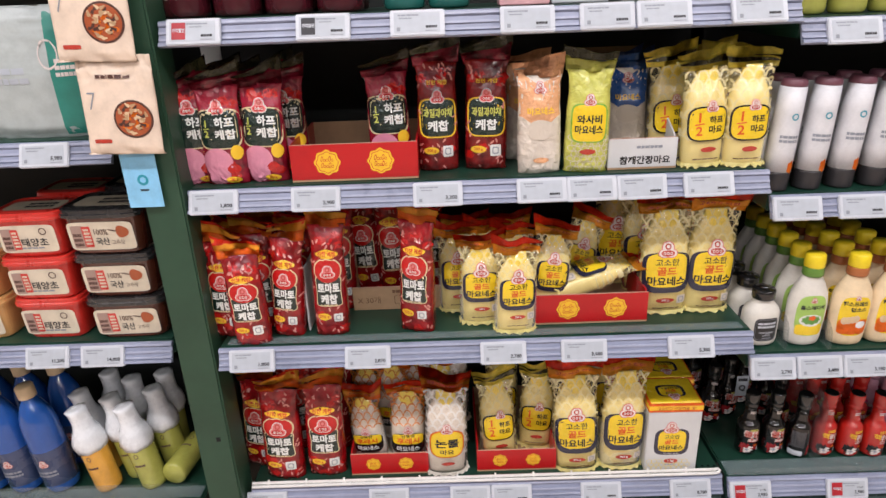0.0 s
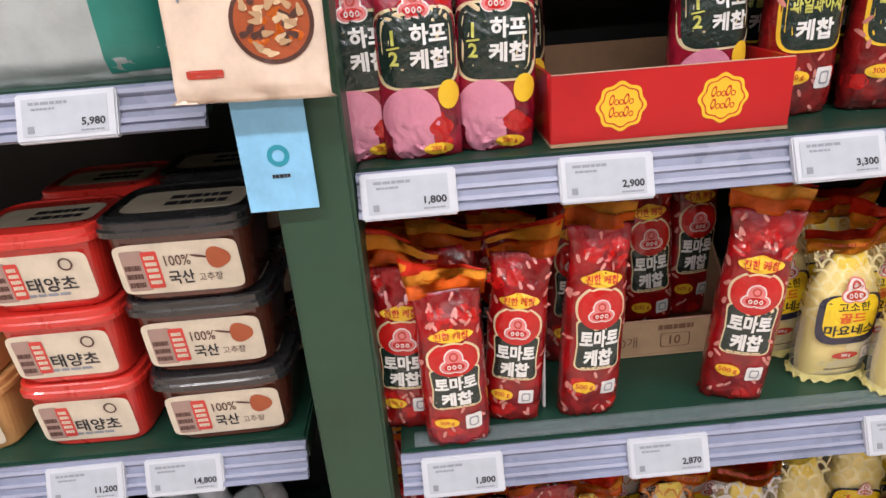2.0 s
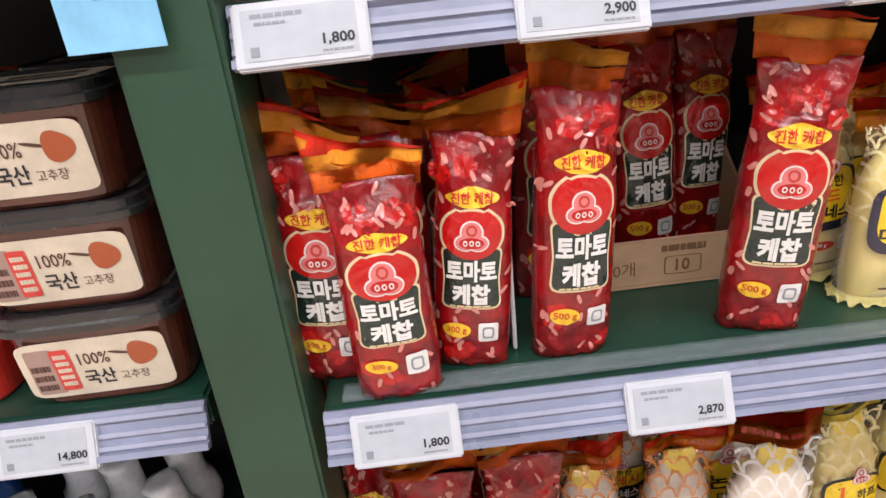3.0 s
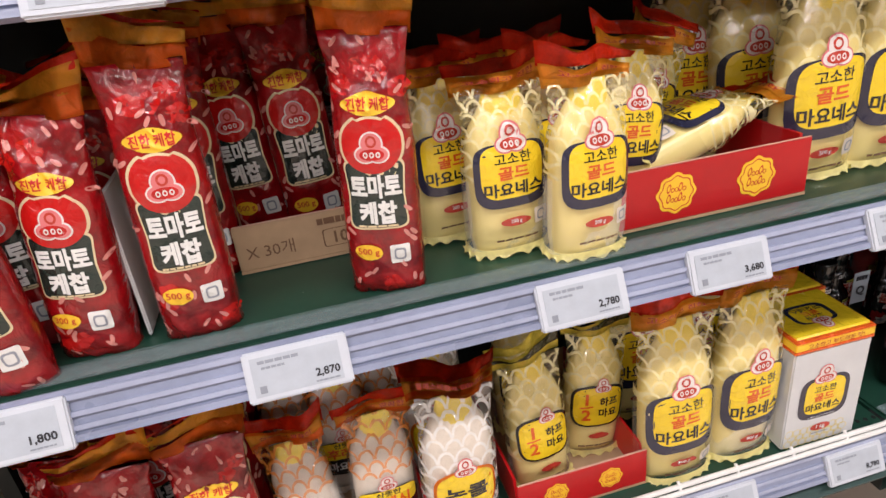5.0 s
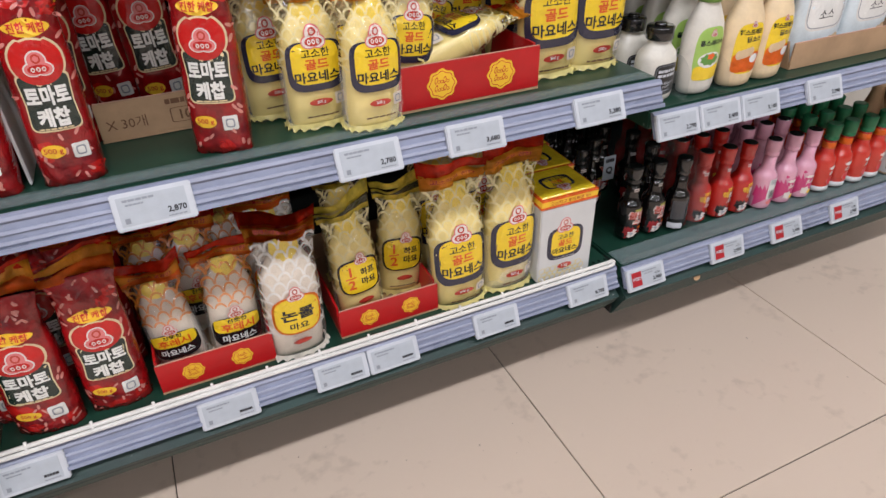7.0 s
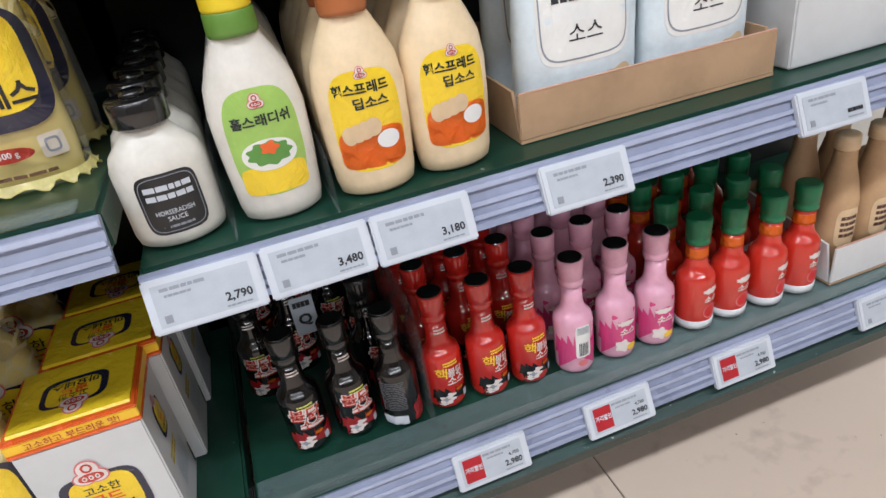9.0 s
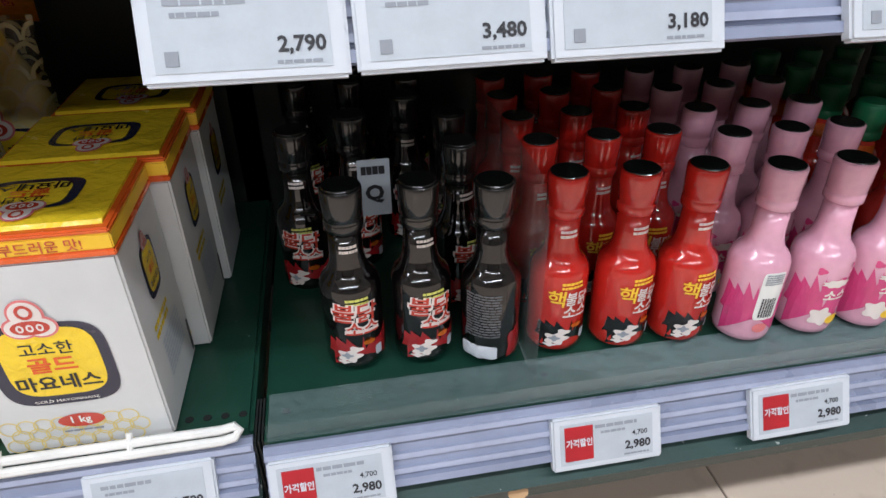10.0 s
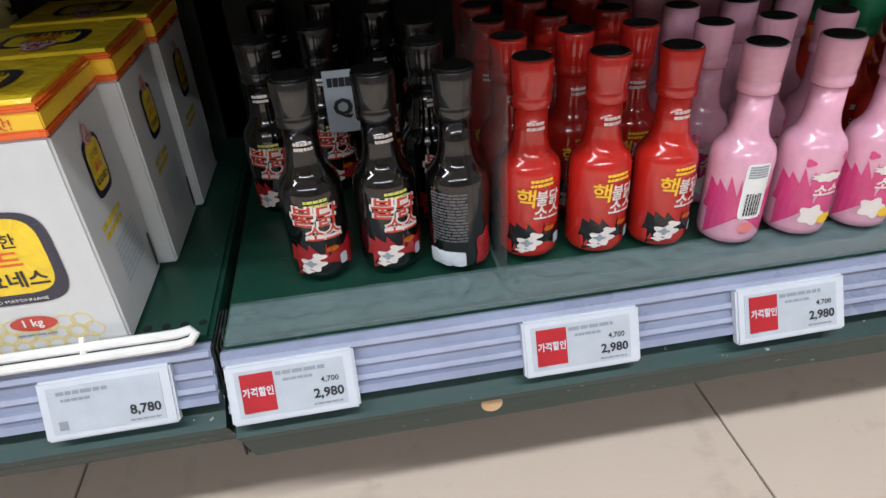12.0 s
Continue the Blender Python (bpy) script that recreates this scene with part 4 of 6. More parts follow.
        part("kind_lettering", write(at, "마요네스", 0, hb * 0.265, hb * 0.075, 0.0014, width=w * 0.62, bold=0.03), M["print_white"], root)
    elif style == "wasabi":
        part("label_border", patch(at, ellipse(w * 0.8, hb * 0.38, 40, 5), 0, hb * 0.5, 0.0007), M["print_green"], root)
        part("name_panel", patch(at, ellipse(w * 0.74, hb * 0.355, 40, 5), 0, hb * 0.5, 0.0010), M["print_yellow"], root)
        trademark(at, 0, hb * 0.72, w * 0.3, root, 0.0012)
        words = write(at, "와사비", 0, hb * 0.54, hb * 0.085, 0.0014, width=w * 0.55, bold=0.03)
        write(at, "마요네스", 0, hb * 0.44, hb * 0.085, 0.0014, width=w * 0.62, bold=0.03, bm=words)
        part("name_lettering", words, M["shield"], root)
        part("weight_badge", patch(at, ellipse(w * 0.36, hb * 0.055, 26), 0, hb * 0.22, 0.0011), M["badge_red"], root)
        net = bmesh.new()
        for r in range(7):
            for k in range(6):
                patch(at, ellipse(0.0095, 0.0095, 14), (k - 2.5 + 0.5 * (r % 2)) * 0.0105, 0.006 + r * 0.0085, 0.0005, net, rings=1, inner=0.8)
        part("net_print", net, M["mayo_white"], root)
    else:
        part("name_lettering", write(at, "마요네스", 0, hb * 0.66, hb * 0.075, 0.0014, width=w * 0.6, bold=0.03), M["yolk"], root)
        part("dollop_print", patch(at, lobed(w * 0.7, hb * 0.2, 3, 0.1, 36), w * 0.04, hb * 0.47, 0.0012), M["mayo_white"], root)
        part("weight_badge", patch(at, ellipse(w * 0.36, hb * 0.06, 26), 0, hb * 0.15, 0.0011), M["peach_film"], root)
        trademark(at, 0, hb * 0.88, w * 0.3, root, 0.0012)
    return root


Z1, Z2, Z3, Z4 = 1.08, 0.826, 0.548, 0.214

# third shelf, ketchup
set_out(ketchup_pouch(0.188, 0.064, 0.042, 1, "300 g"), [(0.044, 0.002, Z3, 4, -1, 2), (-0.003, 0.105, Z3, 0, 2, 0), (0.098, 0.12, Z3, 0, 3, 0), (0.045, 0.16, Z3, 0, 0, 0)])
set_out(ketchup_pouch(0.203, 0.063, 0.042, 2, "300 g"), [(-0.004, 0.034, Z3, -4, 2, 2), (0.05, 0.062, Z3, 6, -1, 0), (0.0, 0.2, Z3, 0, 0, 0)])
set_out(ketchup_pouch(0.208, 0.059, 0.042, 3, "300 g"), [(0.1, 0.03, Z3, -8, 5, 1), (0.105, 0.2, Z3, 0, -2, 0)])
set_out(ketchup_pouch(0.236, 0.06, 0.044, 4, "500 g"), [(0.178, 0.027, Z3, 3, 2, 3), (0.236, 0.185, Z3, -10, -5, 0), (0.18, 0.125, Z3, 5, 2, 0)])
set_out(ketchup_pouch(0.238, 0.062, 0.044, 5, "500 g"), [(0.33, 0.03, Z3, -16, 3, 4), (0.287, 0.165, Z3, 2, -3, 0), (0.345, 0.2, Z3, 8, 2, 0), (0.26, 0.26, Z3, 0, 0, 0), (0.33, 0.28, Z3, 0, 0, 0)])
# third shelf, mayonnaise
set_out(mayonnaise_pouch(0.17, 0.077, 0.046, 11, "200 g"), [(0.443, 0.048, Z3, 2, 0, 2), (0.41, 0.15, Z3, 0, 3, 0), (0.5, 0.15, Z3, -6, 0, 0)])
set_out(mayonnaise_pouch(0.172, 0.074, 0.046, 12, "200 g"), [(0.5, 0.012, Z3, 6, 1, 2), (0.405, 0.098, Z3, 5, -1, 0), (0.46, 0.115, Z3, 0, 0, 0), (0.5, 0.085, Z3, 9, 2, 0)])
set_out(mayonnaise_pouch(0.224, 0.09, 0.056, 13, "500 g"), [(0.775, 0.066, Z3, -4, -2, 2), (0.77, 0.15, Z3, -8, -4, 0), (0.72, 0.2, Z3, -5, 0, 0)])
set_out(mayonnaise_pouch(0.224, 0.09, 0.056, 14, "500 g"), [(0.85, 0.068, Z3, 3, 1, 2), (0.85, 0.15, Z3, 0, 0, 0)])
set_out(mayonnaise_pouch(0.172, 0.07, 0.046, 15, "300 g"), [(0.563, 0.066, Z3 + 0.004, 0, 6, -2), (0.61, 0.15, Z3 + 0.004, 0, 18, 0)])
lying = mayonnaise_pouch(0.175, 0.086, 0.054, 16, "300 g")
lying.matrix_basis = pose(0.574, 0.105, 0.588, 0, 73, 6) @ pose(0, 0, 0, 0, 0, -92)
# bottom shelf
set_out(ketchup_pouch(0.236, 0.078, 0.05, 6, "500 g"), [(0.047, 0.048, Z4, -3, 2, 2), (-0.003, 0.16, Z4, 0, 0, 0), (0.13, 0.135, Z4, 0, 0, 0)])
set_out(ketchup_pouch(0.238, 0.076, 0.05, 7, "500 g"), [(0.13, 0.055, Z4, 2, 2, 3), (0.06, 0.14, Z4, 0, 0, 0)])
set_out(ketchup_pouch(0.228, 0.07, 0.048, 8, "500 g"), [(-0.008, 0.09, Z4, -10, 3, 1), (0.05, 0.22, Z4, 0, 0, 0), (0.13, 0.22, Z4, 0, 0, 0)])
set_out(mayonnaise_pouch(0.19, 0.074, 0.05, 21, "300 g", "fresh"), [(0.291, 0.078, Z4 + 0.004, 3, 2, 2), (0.26, 0.165, Z4 + 0.004, 0, 0, 0), (0.31, 0.21, Z4 + 0.004, 0, 0, 0)])
set_out(mayonnaise_pouch(0.165, 0.07, 0.048, 22, "300 g", "fresh"), [(0.218, 0.088, Z4 + 0.004, -6, -5, 0), (0.2, 0.2, Z4 + 0.004, 0, 0, 0)])
set_out(mayonnaise_pouch(0.225, 0.084, 0.054, 23, "500 g", "nonchol"), [(0.369, 0.047, Z4, 3, 1, 3), (0.372, 0.13, Z4, 0, -3, 0), (0.38, 0.21, Z4, 0, 0, 0)])
set_out(mayonnaise_pouch(0.2, 0.074, 0.05, 24, "300 g", "half"), [(0.478, 0.085, Z4 + 0.004, 4, -3, 0), (0.553, 0.115, Z4 + 0.004, -8, 3, 3), (0.49, 0.18, Z4 + 0.004, 0, 0, 0)])
set_out(mayonnaise_pouch(0.248, 0.09, 0.058, 25, "800 g"), [(0.628, 0.046, Z4, -3, -3, 3), (0.64, 0.16, Z4, 0, 0, 0), (0.72, 0.25, Z4, 0, 0, 0)])
set_out(mayonnaise_pouch(0.25, 0.088, 0.058, 26, "800 g"), [(0.715, 0.05, Z4, 3, 0, 2), (0.715, 0.15, Z4, 0, 0, 0)])
# second shelf
set_out(ketchup_pouch(0.182, 0.07, 0.044, 31, "280 g", "half"), [(0.034, 0.04, Z2, 2, 0, 2), (0.05, 0.11, Z2, 0, 0, 0), (0.12, 0.11, Z2, 4, 0, 0), (0.0, 0.17, Z2, 0, 0, 0), (0.298, 0.085, Z2 + 0.004, 3, -1, 0)])
set_out(ketchup_pouch(0.182, 0.07, 0.044, 32, "280 g", "half"), [(0.097, 0.048, Z2, -3, 2, 2), (-0.014, 0.05, Z2, 6, -1, 2), (0.09, 0.18, Z2, 0, 0, 0)])
set_out(ketchup_pouch(0.204, 0.068, 0.046, 33, "300 g", "berry"), [(0.378, 0.077, Z2, 3, 0, 0), (0.38, 0.16, Z2, 0, 0, 0)])
set_out(ketchup_pouch(0.204, 0.07, 0.046, 34, "300 g", "berry"), [(0.457, 0.074, Z2, -3, 1, 0), (0.46, 0.16, Z2, 0, 0, 0)])
set_out(mayonnaise_pouch(0.178, 0.07, 0.044, 35, "", "peach"), [(0.541, 0.039, Z2, 2, -1, 2), (0.53, 0.13, Z2, 0, 0, 0)])
set_out(mayonnaise_pouch(0.186, 0.07, 0.046, 36, "", "wasabi"), [(0.615, 0.035, Z2, -4, 1, 2)])
set_out(mayonnaise_pouch(0.182, 0.074, 0.046, 37, "", "half"), [(0.802, 0.037, Z2, 3, -2, 2), (0.77, 0.1, Z2, 0, -2, 0), (0.84, 0.13, Z2, 0, 0, 0)])
set_out(mayonnaise_pouch(0.184, 0.07, 0.046, 38, "", "half"), [(0.866, 0.03, Z2, -4, -1, 2), (0.86, 0.12, Z2, 0, 0, 0)])


# ---- trays and cartons ----
def display_tray(x0, x1, y0, y1, z, h, wall="tray_red", marks=2, back_h=0.0, label="red cardboard display tray with two yellow badges", words=""):
    """An open cardboard tray with a folded front and walls of board thickness."""
    root = tagged(new("display_tray"), label, "display tray", "cardboard display trays")
    bh = back_h or h
    t = 0.003
    part("bottom", box(x0, y0, z, x1, y1, z + t), M["carton"], root)
    part("front_wall", box(x0, y0, z + t, x1, y0 + t, z + h, 0.0008), M[wall], root)
    part("back_wall", box(x0, y1 - t, z + t, x1, y1, z + bh, 0.0008), M["carton"], root)
    for sx in (x0, x1 - t):
        part("side_wall", extrude_x([(y0 + t, z + t), (y1 - t, z + t), (y1 - t, z + bh), (y0 + t + 0.01, z + h)], sx, sx + t), M[wall], root)
    part("board_edge", box(x0 + 0.001, y0 + 0.0004, z + h, x1 - 0.001, y0 + t - 0.0004, z + h + 0.0006), M["tray_edge"], root)
    at = flat_face(y0)
    for k in range(marks):
        cx = x0 + (x1 - x0) * (k + 0.5 if marks == 1 else 0.29 + 0.42 * k)
        s = h * (0.68 if h > 0.055 else 0.56)
        badge = part("badge", patch(at, lobed(s, s * 0.97, 8, 0.06, 64), cx, z + h * 0.52, 0.0006), M["yolk"], root, "yellow flower-shaped badge")
        part("badge_line", patch(at, lobed(s * 0.86, s * 0.83, 8, 0.06, 64), cx, z + h * 0.52, 0.0009, inner=0.94, rings=1), M["ink_red"], badge)
        sc = bmesh.new()
        for dy in (0.12, -0.13):
            for j in range(5):
                tall = 1.9 if j in (0, 3) else 1.0
                patch(at, ellipse(s * 0.1, s * 0.12 * tall, 18), cx + (j - 2) * s * 0.1, z + h * 0.52 + dy * s + (0.02 * s if tall > 1 else -0.03 * s), 0.0009, sc, inner=0.66, rings=1, spin=-14)
        part("badge_scroll", sc, M["ink_red"], badge)["kind"] = "stuff"
    if words:
        part("tray_lettering", write(at, words, (x0 + x1) / 2 + 0.004, z + h * 0.3, h * 0.27, 0.0006, width=(x1 - x0) * 0.74, bold=0.03), M["print_black"], root)
        part("tray_print", bars(at, (x0 + x1) / 2 + 0.012, z + h * 0.72, (x1 - x0) * 0.4, h * 0.14, 1, 0.0006, seed=4), M["tag_grey"], root)
    return root


display_tray(0.141, 0.345, 0.04, 0.24, Z2, 0.06)
display_tray(0.538, 0.735, 0.044, 0.24, Z3, 0.057)
display_tray(0.18, 0.334, 0.058, 0.28, Z4, 0.05)
display_tray(0.43, 0.586, 0.058, 0.28, Z4, 0.05)
display_tray(0.65, 0.76, 0.046, 0.3, Z2, 0.05, "carton_white", 0, 0.17, "white cardboard display tray with high sloping sides", "참깨간장마요")
brown = display_tray(0.205, 0.372, 0.125, 0.34, Z3, 0.046, "carton", 0, 0.2, "brown cardboard carton cut open at the front")
at_brown = flat_face(0.125)
part("carton_print", write(at_brown, "X 30개", 0.235, Z3 + 0.02, 0.014, 0.0006, bold=0.0), M["print_brown"], brown)
part("carton_number", write(at_brown, "10", 0.3, Z3 + 0.02, 0.012, 0.0006, bold=0.02), M["print_brown"], brown)
part("carton_frame", patch(at_brown, ellipse(0.034, 0.018, 28, 9), 0.3, Z3 + 0.02, 0.0006, inner=0.93, rings=1), M["print_brown"], brown)
part("carton_barcode", bars(at_brown, 0.3, Z3 + 0.037, 0.04, 0.01, 1, 0.0006, seed=8), M["print_brown"], brown)["kind"] = "stuff"
tagged(part("price_board", box(0.134, 0.05, Z3, 0.137, 0.2, Z3 + 0.12, 0.001), M["carton_white"]), "pale cardboard divider between pouches", "divider")


def mayo_carton(x0, y0, z, w, d, h):
    """A white one-kilogram carton with a yellow lid edged in orange."""
    root = tagged(new("mayonnaise_carton"), "white one-kilogram mayonnaise carton with a yellow top", "carton", "white mayonnaise cartons")
    hb = h * 0.88
    part("case", box(0, 0, 0, w, d, hb, 0.0015), M["carton_white"], root)
    part("lid_foot_line", box(-0.0012, -0.0012, hb, w + 0.0012, d, hb + h * 0.026, 0.0008), M["print_orange"], root, "orange edge line")
    part("lid_band", box(-0.0009, -0.0009, hb + h * 0.026, w + 0.0009, d, hb + h * 0.086, 0.0008), M["yolk"], root)
    part("lid_line", box(-0.0012, -0.0012, hb + h * 0.086, w + 0.0012, d, hb + h * 0.108, 0.0012), M["print_orange"], root, "orange edge line")
    part("lid_top", extrude_x([(0.004, hb + h * 0.108), (0.006, h), (d, h), (d, hb + h * 0.108)], 0.003, w - 0.003), M["print_yellow"], root)
    part("band_lettering", write(flat_face(-0.0009), "고소하고 부드러운 맛!", w * 0.5, hb + h * 0.056, h * 0.045, 0.0006, width=w * 0.72, bold=0.01), M["badge_red"], root)

    def emblem(at, cu, cv, s, host, tall=0.92):
        part("emblem_border", patch(at, ellipse(s, s * tall, 44, 4.2), cu, cv, 0.0005), M["print_navy"], host)
        part("emblem_field", patch(at, ellipse(s * 0.8, s * tall * 0.82, 44, 4.0), cu + s * 0.01, cv + s * 0.03, 0.0008), M["print_yellow"], host)
        trademark(at, cu - s * 0.04, cv + s * tall * 0.54, s * 0.46, host, 0.001)
        part("upper_lettering", write(at, "고소한", cu, cv + s * tall * 0.21, s * 0.14, 0.0011, width=s * 0.44, bold=0.012), M["print_black"], host)
        part("gold_lettering", write(at, "골드", cu, cv + s * tall * 0.01, s * 0.17, 0.0011, width=s * 0.4, bold=0.03), M["print_orange"], host)
        part("name_lettering", write(at, "마요네스", cu, cv - s * tall * 0.21, s * 0.17, 0.0012, width=s * 0.7, bold=0.025), M["print_black"], host)
    at = flat_face(0.0)
    part("emblem_lettering", write(at, "GOLD MAYONNAISE", w * 0.475, h * 0.436 - w * 0.27, w * 0.02, 0.0011, width=w * 0.36, bold=0.0), M["print_white"], root)
    emblem(at, w * 0.475, h * 0.436, w * 0.66, root)
    emblem(lambda u, v, lift=0.0: Vector((w - u, d - v, h + lift)), w * 0.5, d * 0.5, w * 0.54, root, 0.7)
    side = lambda u, v, lift=0.0: Vector((w + lift, u, v))
    emblem(side, d * 0.5, hb * 0.74, d * 0.34, root, 1.3)
    part("weight_badge", patch(at, ellipse(w * 0.27, h * 0.07, 26), w * 0.5, h * 0.148, 0.0006), M["badge_red"], root)
    part("weight_lettering", write(at, "1 kg", w * 0.5, h * 0.148, h * 0.046, 0.0009, bold=0.02), M["print_white"], root)
    part("weight_print", bars(at, w * 0.5, h * 0.095, w * 0.24, h * 0.015, 1, 0.0007, seed=5), M["tag_grey"], root)
    net = bmesh.new()
    for r in range(3):
        for k in range(8):
            patch(at, ellipse(0.0125, 0.0115, 18), 0.0085 + (k + 0.5 * (r % 2)) * (w - 0.022) / 8, 0.0065 + r * 0.0075, 0.0004, net, rings=1, inner=0.86)
    part("net_print", net, M["mayo_cream"], root)
    part("side_print", bars(side, d * 0.55, hb * 0.3, d * 0.5, hb * 0.22, 8, 0.0004, seed=3), M["tag_screen"], root)
    part("side_slogan", bars(side, d * 0.42, hb * 0.49, d * 0.4, hb * 0.09, 2, 0.0005, seed=9), M["print_yellow"], root)
    # black patch painted as the shaded opening
    part("hand_hole", patch(side, ellipse(d * 0.06, hb * 0.2, 20, 4), d * 0.93, hb * 0.14, 0.0006, rings=2), M["tag_ink"], root)
    root.matrix_basis = pose(x0, y0, z, 0, 0, -1)
    return root


mc = mayo_carton(0.757, 0.046, Z4, 0.1, 0.083, 0.156)
for k, dx in ((1, 0.013), (2, 0.02)):
    copy_thing(mc, pose(0.757 + dx, 0.046 + 0.086 * k, Z4, 0, 0, -1))

# ---- bottles ----
for nm, col, sec, rg in (("cap_black", (0.01, 0.0095, 0.0095), None, 0.16), ("glass_black", (0.004, 0.003, 0.003), None, 0.05), ("sleeve_red", (0.47, 0.016, 0.01), None, 0.12), ("sleeve_dark_red", (0.32, 0.012, 0.016), None, 0.18),
                         ("sleeve_pink", (0.7, 0.36, 0.47), None, 0.14), ("sleeve_magenta", (0.62, 0.05, 0.2), None, 0.2), ("cap_green", (0.015, 0.15, 0.06), None, 0.3), ("chilli_red", (0.56, 0.03, 0.015), None, 0.15),
                         ("dressing_white", (0.71, 0.68, 0.61), None, 0.3), ("dressing_cream", (0.8, 0.63, 0.4), None, 0.3), ("cap_yellow", (0.82, 0.62, 0.02), None, 0.3), ("neck_green", (0.12, 0.25, 0.04), None, 0.3), ("neck_brown", (0.4, 0.13, 0.04), None, 0.3),
                         ("label_green", (0.35, 0.55, 0.12), None, 0.3), ("label_pale", (0.72, 0.74, 0.6), None, 0.3), ("label_black", (0.02, 0.02, 0.02), None, 0.3), ("tube_white", (0.68, 0.68, 0.7), None, 0.35), ("tube_foot", (0.03, 0.028, 0.03), None, 0.35),
                         ("tube_lid", (0.16, 0.06, 0.08), None, 0.35), ("tub_brown", (0.1, 0.028, 0.016), None, 0.2), ("tub_red", (0.62, 0.03, 0.02), None, 0.28), ("tub_lid_black", (0.02, 0.02, 0.021), None, 0.25), ("tub_orange", (0.6, 0.33, 0.12), None, 0.3),
                         ("label_cream", (0.66, 0.58, 0.45), None, 0.35), ("blue_bottle", (0.014, 0.085, 0.34), None, 0.18), ("blue_dark", (0.03, 0.05, 0.12), None, 0.25), ("amber", (0.72, 0.36, 0.05), None, 0.2), ("olive", (0.42, 0.42, 0.09), None, 0.2),
                         ("blister_white", (0.78, 0.8, 0.82), None, 0.25), ("bag_white", (0.45, 0.5, 0.49), None, 0.3), ("bag_green", (0.03, 0.25, 0.2), None, 0.3), ("pack_cream", (0.78, 0.63, 0.5), None, 0.35), ("stew", (0.4, 0.09, 0.03), None, 0.3), ("bowl_dark", (0.09, 0.04, 0.03), None, 0.3), ("photo_grey", (0.36, 0.24, 0.2), None, 0.35),
                         ("card_blue", (0.25, 0.58, 0.85), None, 0.35), ("mark_teal", (0.02, 0.3, 0.4), None, 0.35), ("kraft", (0.5, 0.32, 0.17), None, 0.6), ("tray_green", (0.03, 0.28, 0.16), None, 0.45), ("pouch_blue_white", (0.66, 0.74, 0.78), None, 0.3),
                         ("jar_wine", (0.07, 0.008, 0.014), None, 0.15), ("bottle_teal", (0.02, 0.15, 0.13), None, 0.2), ("pack_pink", (0.75, 0.42, 0.45), None, 0.4), ("sesame", (0.68, 0.5, 0.3), None, 0.4), ("leaf", (0.12, 0.3, 0.06), None, 0.4)):
    mat(nm, col, rg, vary=0.12, scale=35, coat=0.8 if rg < 0.3 else 0.0)

SAUCE = [(0.0165, 0.0), (0.0205, 0.003), (0.0212, 0.008), (0.0212, 0.067), (0.0206, 0.0725), (0.0188, 0.077), (0.0162, 0.0802), (0.0138, 0.084), (0.0122, 0.09), (0.0113, 0.098), (0.0108, 0.116)]
SAUCE = [(r, z * 0.91) for r, z in SAUCE]


